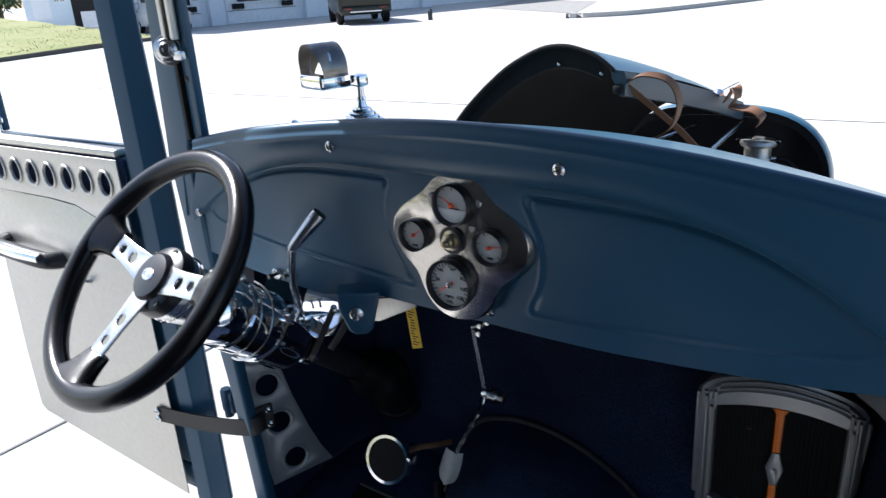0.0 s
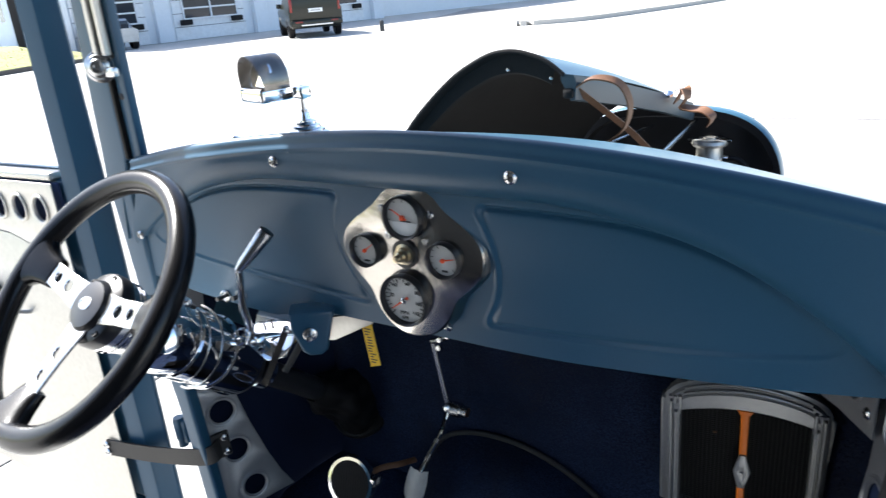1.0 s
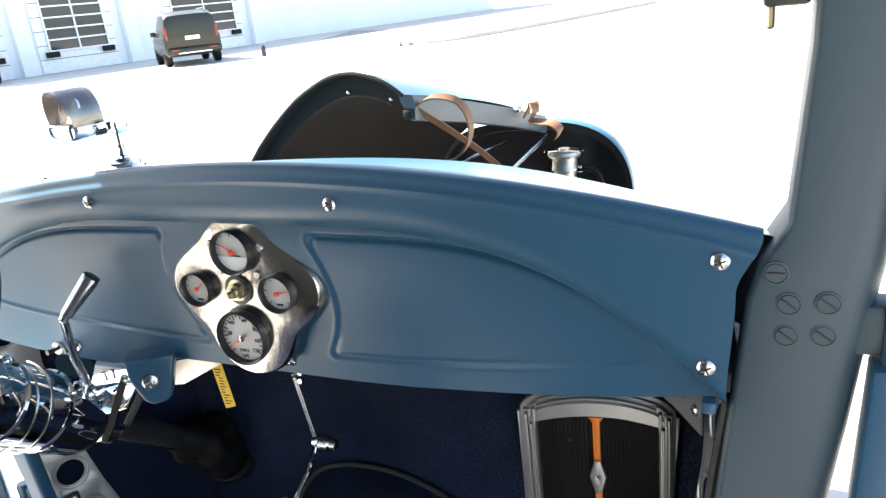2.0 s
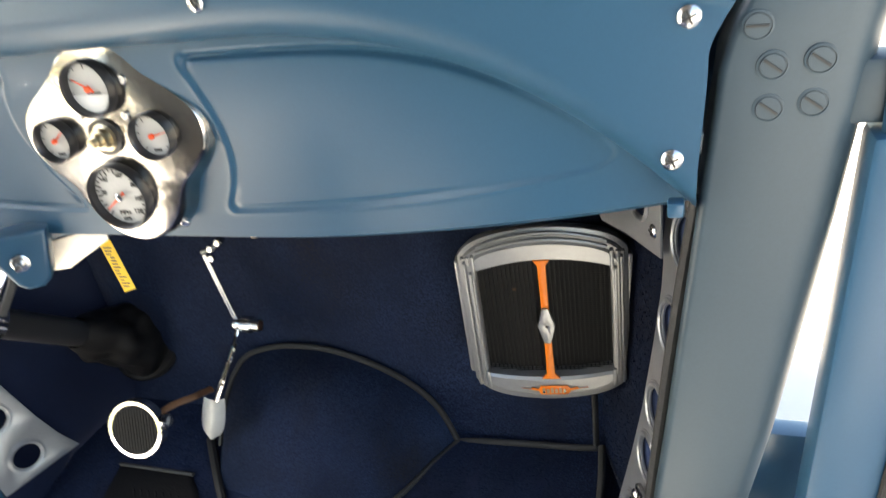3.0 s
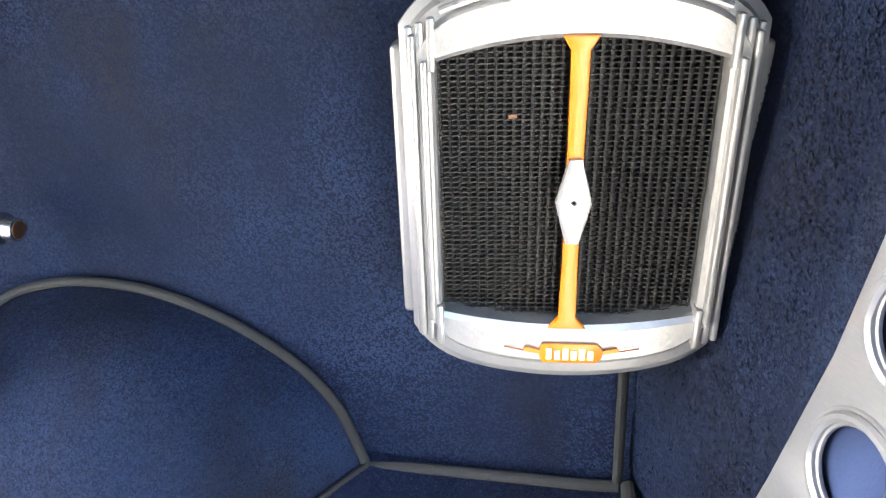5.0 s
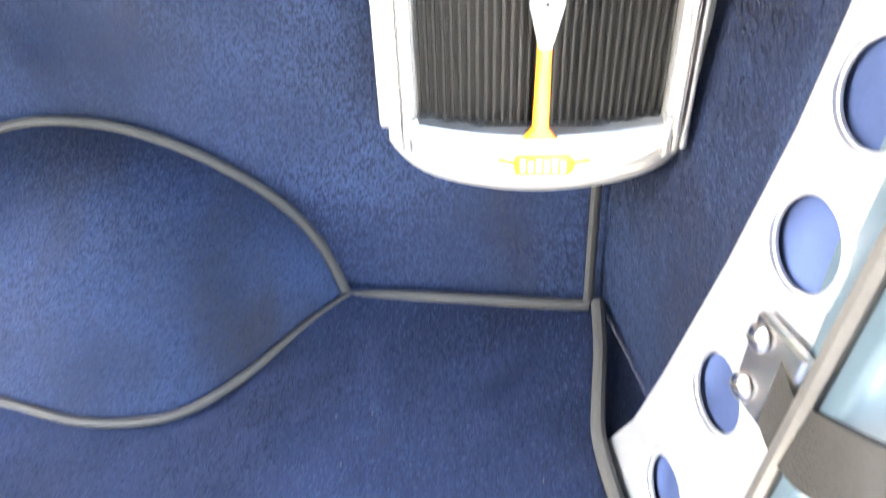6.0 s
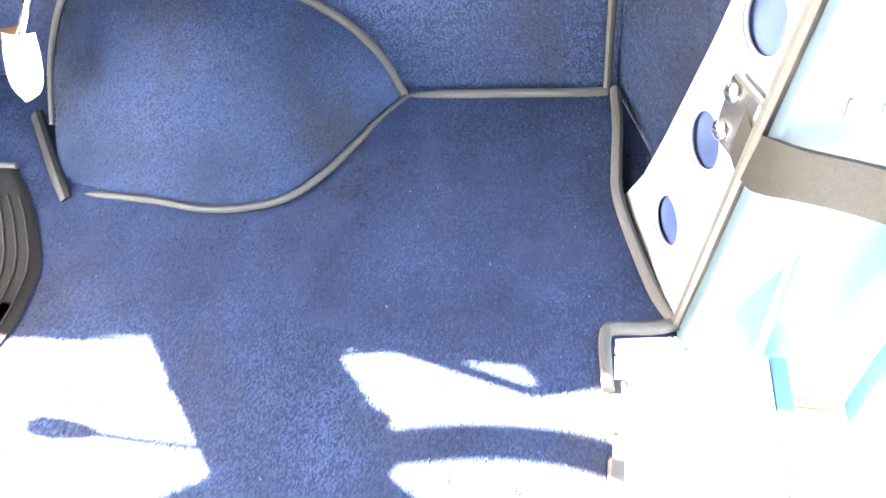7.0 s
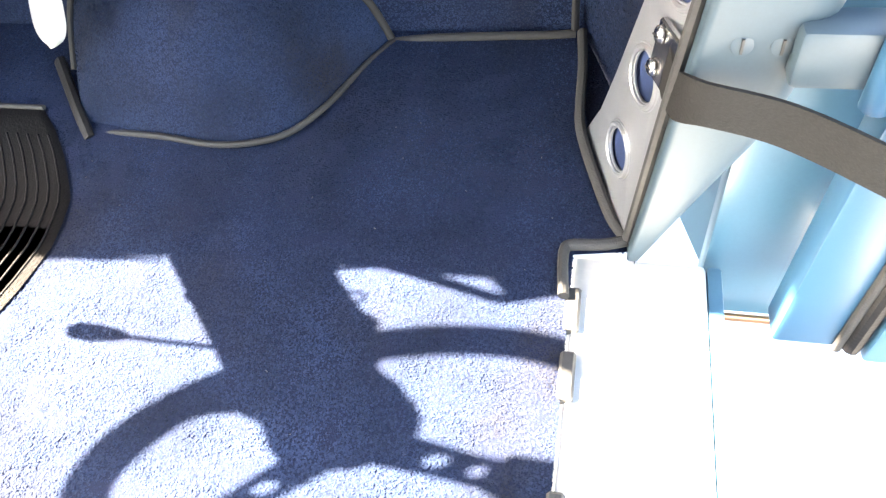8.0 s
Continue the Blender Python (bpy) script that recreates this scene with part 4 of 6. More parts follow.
def passenger_door():
    d = thing("passenger_door", (0.73, -0.05, 0.26), "open blue car door seen by its hinge edge and rubber seal", "car door")
    m = Matrix.Translation((0.722, -0.050, 0.0)) @ Matrix(((1, 0, 0.042, -0.0126), (0, 1, 0, 0), (0, 0, 1, 0), (0, 0, 0, 1)))

    def b(n, a, c, mat, bev=0.004, label=""):
        return part(n, box_bm(a, c, bev, 2, m), mat, d, label)
    b("hinge_edge", (0.0, 0.0, 0.262), (0.064, 0.045, 1.075), BLUE, 0.006)
    b("edge_bead", (0.060, -0.007, 0.262), (0.068, 0.004, 1.11), BINDING, 0.003)
    part("seal", tube_bm([m @ Vector((0.076, -0.004, 0.27)), m @ Vector((0.076, -0.004, 1.12))], 0.009, 10), RUBBER, d, "black rubber door seal")
    b("inner_panel", (0.086, -0.016, 0.262), (0.78, 0.045, 1.14), BLUE_OUT, 0.006)
    b("window_post", (0.030, 0.0, 1.14), (0.105, 0.045, 1.76), BLUE, 0.006)
    b("rear_post", (0.72, 0.0, 1.14), (0.78, 0.045, 1.76), BLUE, 0.006)
    b("top_rail", (0.105, 0.0, 1.71), (0.72, 0.045, 1.76), BLUE, 0.006)
    for z, x0, x1 in ((0.602, 0.662, 0.735), (1.102, 0.735, 0.782)):
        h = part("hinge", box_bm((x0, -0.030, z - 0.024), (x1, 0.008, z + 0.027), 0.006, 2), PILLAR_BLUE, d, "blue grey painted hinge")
        part("hinge_pin", lathe_bm([(0, -0.034), (0.012, -0.034), (0.012, 0.034), (0.006, 0.038), (0, 0.038)], (x1 - 0.008, -0.034, z), (0, 0, 1), 16), BLUE, h)


passenger_door()


def side_apron():
    for s in (1,):
        a = thing("body_apron", (s * 0.7, 0.05, 0.2), "blue painted lower body side below the door hinge", "body panel")
        part("panel", box_bm((s * 0.655, 0.045, 0.175), (s * 0.76, 0.075, 0.70), 0.006, 2), BLUE_OUT, a)
        part("lower_edge", box_bm((s * 0.655, 0.036, 0.168), (s * 0.765, 0.044, 0.178), 0.002, 1), COPPER, a)


side_apron()


def kick_plate(s):
    """The gusset plate with flanged holes between pillar and foot well. s: 1 right, -1 left."""
    k = thing("kick_plate", (s * 0.58, 0.08, 0.31), "bare aluminium gusset plate with flanged lightening holes and visible carpet behind", "plate", "kick plates")
    low = Vector((s * 0.569, 0.034, 0.322))
    upw = Vector((s * 0.0944, 0.0363, 0.995)).normalized()
    ew = Vector((-s * 0.359, 0.933, 0.0)).normalized()
    m = facing(low, ew, upw)
    H = [(0.003, 0.609, 0.027), (0.011, 0.501, 0.027), (0.021, 0.380, 0.026), (0.030, 0.297, 0.026), (0.0545, 0.1735, 0.0255), (0.072, 0.064, 0.0245)]
    wide = 1.04
    out = [(0.006, -0.018), (0.168, 0.010), (0.136, 0.07), (0.116, 0.135), (0.086, 0.25), (0.066, 0.345), (0.054, 0.45), (0.049, 0.53), (0.052, 0.56), (0.060, 0.58), (0.060, 0.66), (-0.046, 0.69), (-0.036, 0.569), (-0.020, 0.34)]
    if s < 0:
        H = H[:3] + [(0.0335, 0.294, 0.026), (0.0460, 0.1976, 0.0255), (0.0680, 0.0986, 0.0245)]
        out[:4] = [(0.008, 0.050), (0.155, 0.060), (0.132, 0.105), (0.112, 0.160)]
    pm = plate_mesh(out, [circle(x, y, r * (wide if y < 0.45 else 1.0), 32, r) for x, y, r in H], 0.003, m, PLATE_ALU, 0.0008)
    part("plate", pm, PLATE_ALU, k)
    nw = ew.cross(upw).normalized()
    sign = 1 if nw.x * s < 0 else -1

    def placed(p):
        return m @ Vector(p)
    for x, y, r in H:
        rx = r * (wide if y < 0.45 else 1.0) + 0.004
        disc = bmesh.new()
        disc.faces.new([disc.verts.new(placed((x + rx * math.cos(q), y + (r + 0.004) * math.sin(q), -sign * 0.0045))) for q in [2 * math.pi * i / 28 for i in range(28)]])
        bmesh.ops.solidify(disc, geom=disc.faces[:], thickness=0.0006)
        # Left discs take the darker CARPET, so deep shade is put into their colour.
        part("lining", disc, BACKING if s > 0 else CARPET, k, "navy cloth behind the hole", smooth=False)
    for x, y, r in H:
        ring = bmesh.new()
        for rr, hh, tt in ((r + 0.004, 0.002, 0.0034), (r + 0.008, 0.0012, 0.0016)):
            tube_bm([placed((x + (rr - r + r * (wide if y < 0.45 else 1.0)) * math.cos(a), y + rr * math.sin(a), sign * hh)) for a in [2 * math.pi * q / 32 for q in range(32)]], tt, 8, True, ring)
        part("hole_flange", ring, PLATE_ALU, k)
    # upper arm that reaches forward under the dashboard
    a = Vector((s * 0.602, 0.085, 0.897))
    bm_ = facing(a, (-s * 0.48, 0.877, 0.0), (0, 0, 1))
    tri = [(0.004, -0.004), (0.09, -0.014), (0.166, -0.030), (0.173, -0.026), (0.174, -0.015), (0.158, 0.085), (0.004, 0.085)]
    br = part("bracket", plate_mesh(tri, [circle(0.056, 0.044, 0.020, 24)], 0.003, bm_, PLATE_ALU, 0.0008), PLATE_ALU, k)
    zs = 1 if (bm_.to_3x3() @ Vector((0, 0, 1))).x * s < 0 else -1
    ring = bmesh.new()
    tube_bm([bm_ @ Vector((0.056 + 0.023 * math.cos(q), 0.044 + 0.023 * math.sin(q), zs * 0.002)) for q in [2 * math.pi * i / 24 for i in range(24)]], 0.003, 8, True, ring)
    part("hole_flange", ring, PLATE_ALU, br)
    screw("bolt", bm_ @ Vector((0.018, 0.022, zs * 0.002)), (bm_.to_3x3() @ Vector((0, 0, zs))), 0.008, STEEL, k, True)
    return m, sign, nw * sign


KR = kick_plate(1)
KL = kick_plate(-1)


def check_strap(s, K, far):
    m, sign, nw = K
    t = thing("door_check_strap", m @ Vector((0.02, 0.22, 0)), "dark webbing strap that holds the open door", "strap", "door straps")
    a = m @ Vector((0.016, 0.226, sign * 0.008))
    e = m @ Vector((-0.022, 0.216, sign * 0.014))
    if s > 0:
        path = smooth_path([a, e, (0.600, -0.029, 0.563), (0.665, -0.052, 0.562), (0.737, -0.092, 0.553), (0.80, -0.112, 0.528), far], 8)
    else:
        path = smooth_path([a, e, e.lerp(Vector(far), 0.5) + Vector((0, 0, -0.008)), far], 8)
    part("webbing", band_bm(path, 0.040, 0.004, (0.1 * s, 0.0, 1)), STRAP if s < 0 else WEBBING, t)
    part("end_plate", box_bm((-0.010, 0.196, sign * 0.004), (0.034, 0.254, sign * 0.012), 0.002, 1, m @ pose(0, 0, 0)), STRAP if s < 0 else STEEL, t)
    for y in (0.208, 0.242):
        screw("bolt", m @ Vector((0.024, y, sign * 0.014)), nw, 0.0085, STEEL, t, False)
    screw("rivet", Vector(far) + Vector((0, -0.003, 0.008)), (0, -1, 0), 0.009, STEEL, t, False)
    screw("rivet", Vector(far) + Vector((0, -0.003, -0.012)), (0, -1, 0), 0.009, STEEL, t, False)


check_strap(1, KR, (0.950, -0.092, 0.428))
check_strap(-1, KL, (-0.855, -0.040, 0.515))


# ---- instruments ----
def gauge(parent, x, z, r, name, marks, needle, words=()):
    y = -0.0085
    g = part(name, lathe_bm([(r * 0.86, 0.004), (r * 0.90, 0.011), (r * 0.97, 0.013), (r, 0.010), (r, 0.0), (r * 0.9, -0.01)], (x, y, z), (0, -1, 0), 40), PLASTIC, parent, "black rimmed silver faced gauge")
    part("dial", lathe_bm([(0, 0.003), (r * 0.87, 0.003)], (x, y, z), (0, -1, 0), 40), DIAL, g, smooth=False)
    m = facing((x, y - 0.0034, z), (1, 0, 0), (0, 0, 1))
    tick = bmesh.new()
    for i in range(marks + 1):
        a = radians(225 - 270 * i / marks)
        long = i % 2 == 0
        mm = m @ Matrix.Rotation(a, 4, "Z")
        box_bm((r * (0.67 if long else 0.75), -r * 0.019, 0), (r * 0.84, r * 0.019, 0.0004), 0, 1, mm, tick)
    part("graduations", tick, DIAL_INK, g, smooth=False)
    for text, wx, wz, size in words:
        part("lettering", word(text, size, facing((x + wx, y - 0.0036, z + wz), (1, 0, 0), (0, 0, 1)), DIAL_INK), DIAL_INK, g, smooth=False)
    nm = facing((x, y - 0.006, z), (math.cos(radians(needle)), 0, math.sin(radians(needle))), (-math.sin(radians(needle)), 0, math.cos(radians(needle))))
    nb = plate_mesh([(-r * 0.2, -r * 0.05), (r * 0.7, -r * 0.015), (r * 0.7, r * 0.015), (-r * 0.2, r * 0.05)], [], 0.0008, nm, NEEDLE)
    part("needle", nb, NEEDLE, g, smooth=False)
    if name == "fuel_gauge":
        part("lower_field", plate_mesh([(r * 0.84 * math.cos(a), r * 0.84 * math.sin(a)) for a in np.linspace(radians(195), radians(345), 24)], [], 0.0006, m @ pose(0, 0, 0.0008), PLATE_WHITE), PLATE_WHITE, g, "white lower field", smooth=False)
    part("needle_hub", lathe_bm([(r * 0.12, 0), (r * 0.12, 0.003), (r * 0.06, 0.005), (0, 0.0052)], (x, y - 0.006, z), (0, -1, 0), 16), STEEL if name == "speedometer" else NEEDLE, g)


def cluster():
    c = thing("instrument_cluster", (0, 0, 0.96), "polished cast aluminium instrument panel with four silver gauges", "instrument panel")
    half = [(0.0, 1.178), (0.022, 1.176), (0.040, 1.166), (0.060, 1.143), (0.092, 1.116), (0.106, 1.094), (0.106, 1.066), (0.092, 1.044), (0.068, 1.020), (0.052, 0.988), (0.030, 0.966), (0.0, 0.958)]
    loop = half + [(-x, z) for x, z in reversed(half[1:-1])]
    loop = rounded(loop, 5)
    rows = []
    cz = 1.075
    for f, y in ((1.17, 0.052), (1.13, 0.034), (1.085, 0.012), (1.05, -0.001), (1.01, -0.006), (0.97, -0.0072)):
        g = 1 + (f - 1) * 0.75
        rows.append([(x * g * 1.13 + 0.003 + 0.06 * (z - cz), y, cz - 0.003 + (z - cz) * (1.02 if z > cz else 1.10) * (1 + (f - 1) * 0.45)) for x, z in loop])
    bm = grid_bm(rows, closed=True)
    last = [v for v in bm.verts if abs(v.co.y + 0.0072) < 1e-5]
    bmesh.ops.contextual_create(bm, geom=last)
    part("panel", bm, CAST, c, sharp=30)
    gauge(c, 0.003, 1.1325, 0.0325, "fuel_gauge", 8, 150)
    gauge(c, -0.0725, 1.074, 0.0260, "oil_gauge", 10, 38)
    gauge(c, 0.066, 1.076, 0.0270, "temperature_gauge", 10, 12)
    gauge(c, -0.009, 1.003, 0.0415, "speedometer", 24, 215, [("20", -0.024, 0.004, 0.0085), ("40", -0.016, 0.021, 0.0085), ("60", 0.006, 0.026, 0.0085), ("80", 0.023, 0.014, 0.0085), ("100", 0.024, -0.004, 0.0085), ("120", 0.017, -0.020, 0.0085), ("MPH", -0.003, -0.022, 0.008), ("GPS", -0.003, -0.030, 0.007)])
    for x, z, w, h in ((0.006, 1.126, 0.018, 0.003), (0.003, 1.112, 0.014, 0.0025), (-0.0725, 1.057, 0.010, 0.003), (0.066, 1.059, 0.010, 0.003)):
        part("lettering_bar", box_bm((x - w / 2, -0.0123, z - h / 2), (x + w / 2, -0.0117, z + h / 2)), DIAL_INK, c, smooth=False)
    for x, z in ((-0.038, 1.141), (0.046, 1.139), (-0.031, 1.101), (0.034, 1.099)):
        part("screw", lathe_bm([(0.0058, 0), (0.0058, 0.0016), (0.0045, 0.0026), (0.002, 0.0026), (0.0018, 0.0010), (0, 0.0010)], (x, -0.0075, z), (0, -1, 0), 16), STEEL, c, "small bright panel screw")
    part("screw", lathe_bm([(0.0058, -0.004), (0.0058, 0.0016), (0.0045, 0.0026), (0, 0.0026)], (0.048, 0.012, 0.956), (0.35, -0.75, -0.5), 16), STEEL, c, "small bright panel screw")
    s = part("switch_nut", lathe_bm([(0.018, 0), (0.018, 0.003), (0.012, 0.005), (0.012, 0.012), (0.008, 0.013), (0.008, 0.019), (0.0055, 0.020), (0.0055, 0.026), (0.0, 0.027)], (-0.003, -0.0075, 1.075), (0, -1, 0), 6 * 4), BRASS, c, "brass switch nut")
    part("switch_bezel", lathe_bm([(0.014, 0), (0.022, 0.0), (0.022, 0.0035), (0.015, 0.004)], (-0.003, -0.0072, 1.075), (0, -1, 0), 32), PLASTIC, s)

    c.location.y += 0.023


cluster()


# ---- steering ----
WC = Vector((-0.417, -0.245, 1.038))
WR = 0.206
HUB = 0.011                                               # how much deeper the hub lies than the first step of the dish
EL, YW = radians(44.6), radians(-7.2)
WN = Vector((math.sin(YW) * math.cos(EL), -math.cos(YW) * math.cos(EL), math.sin(EL)))
WU = WN.cross(Vector((0, 0, 1))).normalized() * -1        # to the right
WV = WN.cross(WU) * 1
if WV.z < 0:
    WV = -WV


def wheel():
    w = thing("steering_wheel", WC, "black leather steering wheel with drilled aluminium spokes", "steering wheel")

    def at(a, r, h=0.0):
        return WC + (WU * math.cos(a) + WV * math.sin(a)) * r + WN * h
    pts = [at(2 * math.pi * i / 120, WR) for i in range(120)]
    part("rim", tube_bm(pts, 0.0195, 20, True), LEATHER, w, "black stitched leather rim")
    stitch = bmesh.new()
    for i in range(300):
        a = 2 * math.pi * i / 300
        p, q = at(a, WR - 0.0195, 0.0035), at(a + 0.006, WR - 0.0195, -0.0035)
        tube_bm([p, q], 0.0009, 4, False, stitch)
    part("stitching", stitch, RUBBER, w)
    spokes = [radians(170), radians(264), radians(5)]
    for a in spokes:
        d, e = WU * math.cos(a) + WV * math.sin(a), -WU * math.sin(a) + WV * math.cos(a)
        o = WC - WN * 0.022
        # slightly dished spoke: rises from the hub to the rim
        m = facing(o, d + WN * 0.09, e)
        sp = plate_mesh([(0.03, -0.024), (0.09, -0.0190), (0.182, -0.0180), (0.182, 0.0180), (0.09, 0.0190), (0.03, 0.024)], [circle(0.082, 0, 0.0115), circle(0.120, 0, 0.0100)], 0.005, m, STEEL, 0.0012)
        s = part("spoke", sp, ALU, w, "drilled polished aluminium spoke")
        rows = []
        for r0, hw, th, h in ((0.140, 0.024, 0.004, -0.016), (0.141, 0.0255, 0.0105, -0.015), (0.152, 0.027, 0.013, -0.012), (0.170, 0.032, 0.015, -0.008), (0.186, 0.042, 0.0165, -0.003), (0.198, 0.056, 0.017, 0.0)):
            loop = []
            for k in range(20):
                q = 2 * math.pi * k / 20
                cu, su = math.cos(q), math.sin(q)
                loop.append(WC + d * (r0 - 0.5 * hw * hw / 0.2 * cu * cu * (1 if r0 > 0.18 else 0)) + e * (hw * math.copysign(abs(cu) ** 0.6, cu)) + WN * (h + th * math.copysign(abs(su) ** 0.75, su)))
            rows.append(loop)
        lug = grid_bm(rows, closed=True)
        bmesh.ops.contextual_create(lug, geom=[v for v in lug.verts if any((v.co - p).length < 1e-6 for p in rows[0])])
        part("leather_lug", lug, LEATHER, s, "black leather wrapped spoke end")
    HC = WC - WN * HUB
    part("horn_button", lathe_bm([(0.0, 0.004), (0.024, 0.0035), (0.037, 0.001), (0.041, -0.004), (0.042, -0.009), (0.050, -0.011), (0.057, -0.015), (0.0595, -0.021), (0.0595, -0.036), (0.055, -0.039)], HC, WN, 40), PLASTIC, w, "black stepped horn button with an oval badge")
    m = facing(HC + WN * 0.0042, WU, WV)
    bd = part("badge", plate_mesh(circle(0, 0, 0.015, 32, 0.010), [], 0.0015, m, STEEL, 0.0004), STEEL, w)
    part("badge_ring", plate_mesh(circle(0, 0, 0.013, 32, 0.008), [circle(0, 0, 0.0115, 32, 0.0065)], 0.0025, m, CHROME, 0.0003), CHROME, bd)
    for i in range(6):
        a = 2 * math.pi * (i + 0.3) / 6
        part("hub_bolt", lathe_bm([(0.0056, 0), (0.0056, 0.003), (0.003, 0.003), (0.0028, 0.001), (0, 0.001)], HC - WN * 0.0135 + (WU * math.cos(a) + WV * math.sin(a)) * 0.0505, WN, 12), DIAL_INK, w)
    part("boss", lathe_bm([(0.056, -0.037), (0.057, -0.042), (0.056, -0.060), (0.050, -0.085), (0.048, -0.10), (0.048, -0.128), (0.030, -0.130)], HC, WN, 36), STEEL, w, "bright ribbed boss")
    for h in (-0.050, -0.057, -0.108, -0.116, -0.124):
        part("boss_rib", lathe_bm([(0.0475, -0.002), (0.0505, 0), (0.0475, 0.002)] if h < -0.1 else [(0.0555, -0.002), (0.0585, 0), (0.0555, 0.002)], HC + WN * h, WN, 36), CHROME, w)


wheel()
CA, CB = WC - WN * 0.115, Vector((-0.445, 0.300, 0.560))
CW = (CB - CA).normalized()
CS = CW.cross(Vector((0, 0, 1))).normalized()                # to the right of the column
CUP = CS.cross(CW)


def column():
    c = thing("steering_column", CA, "chrome and dark steering column with bands and levers", "steering column")
    part("bell", lathe_bm([(0.046, 0.0), (0.058, 0.003), (0.064, 0.012), (0.066, 0.022), (0.066, 0.060), (0.063, 0.066)], CA, CW, 44), CHROME, c, "chrome column head")
    part("tilt_housing", lathe_bm([(0.060, 0.064), (0.0655, 0.070), (0.0655, 0.225), (0.0635, 0.231)], CA, CW, 44), CHROME, c, "bright chrome column housing")
    part("band", lathe_bm([(0.0655, 0.0), (0.0685, 0.002), (0.0685, 0.005), (0.0655, 0.007)], CA + CW * 0.150, CW, 44), CHROME, c)
    part("cone", lathe_bm([(0.0635, 0.231), (0.061, 0.241), (0.052, 0.254), (0.038, 0.264), (0.026, 0.270)], CA, CW, 36), PLASTIC, c)
    part("tube", lathe_bm([(0.0255, 0.23), (0.0255, 0.70)], CA, CW, 28), PLASTIC, c, "black column tube")
    part("collar", lathe_bm([(0.026, 0.0), (0.036, 0.004), (0.036, 0.030), (0.026, 0.034)], CA + CW * 0.285, CW, 28), CHROME, c)
    rows = []
    for h in np.linspace(0, 1, 22):
        r = 0.029 + 0.040 * h ** 0.8
        row = []
        for k in range(40):
            a = 2 * math.pi * k / 40
            q = r * (1 + (0.14 * math.sin(3 * a + 5.5 * h) + 0.10 * abs(math.sin(4 * a - 7 * h)) + 0.06 * math.sin(19 * h + 2 * a)) * min(1, 4 * h * (1.05 - h) + 0.05))
            row.append(CA + CW * (0.50 + 0.20 * h) + CS * (q * math.cos(a)) + CUP * (q * math.sin(a)))
        rows.append(row)
    part("boot", grid_bm(rows, closed=True), RUBBER, c, "crumpled black column boot", sharp=50)
    part("boot_ring", lathe_bm([(0.060, 0.690), (0.078, 0.694), (0.082, 0.702), (0.080, 0.712), (0.060, 0.716)], CA, CW, 32), RUBBER, c, "black flange ring of the boot")
    tag_way = CS * math.cos(radians(35)) + CUP * math.sin(radians(35))
    part("sticker", box_bm((-0.010, -0.005, 0.0654), (0.010, 0.005, 0.0662), 0, 1, facing(CA + CW * 0.185, CW, CW.cross(tag_way) * -1)), YELLOW, c, "small yellow sticker", smooth=False)
    loop = [CA + CW * (0.085 + 0.035 * k / 15) + (CS * math.cos(radians(75 - 11 * k)) + CUP * math.sin(radians(75 - 11 * k))) * (0.070 + 0.010 * math.sin(math.pi * k / 15)) for k in range(16)]
    part("wire_loop", tube_bm(smooth_path(loop, 3), 0.0022, 8), STEEL, c, "bright wire loop round the column")
    # stalk bosses and knobs
    for h, a, r, l in ((0.040, 66, 0.010, 0.010), (0.155, 24, 0.009, 0.014)):
        d = CS * math.cos(radians(a)) + CUP * math.sin(radians(a))
        part("knob", lathe_bm([(r, 0.055), (r, 0.064 + l * 0.6), (r * 0.7, 0.064 + l), (0, 0.065 + l)], CA + CW * h, d, 18), CHROME, c, "chrome column knob")
    for k in range(5):
        d = CS * math.cos(radians(30 + 9 * k)) + CUP * math.sin(radians(30 + 9 * k))
        part("lettering_bar", box_bm((-0.006, -0.0032, 0.0655), (0.006, 0.0032, 0.0672), 0.0006, 1, facing(CA + CW * 0.034, CW, CW.cross(d) * -1)), STEEL, c)
    part("signal_stalk", tube_bm([(-0.445, -0.145, 0.895), (-0.49, -0.145, 0.858), (-0.535, -0.144, 0.824)], 0.0035, 10), CHROME, c, "thin chrome signal stalk")
    part("stalk_knob", tube_bm([(-0.520, -0.144, 0.836), (-0.526, -0.144, 0.831), (-0.545, -0.144, 0.816), (-0.560, -0.143, 0.804), (-0.565, -0.143, 0.800)], 0.01, 14, radii=[0.004, 0.008, 0.0125, 0.0115, 0.005]), PLASTIC, c)
    wd = facing(CA + CW * 0.040 + CUP * 0.0605 + CS * 0.027, CW, CS * 0.9 - CUP * 0.4)
    part("selector_bar", box_bm((-0.02, -0.008, -0.002), (0.02, 0.008, 0.002), 0.001, 1, wd), PLASTIC, c)


column()


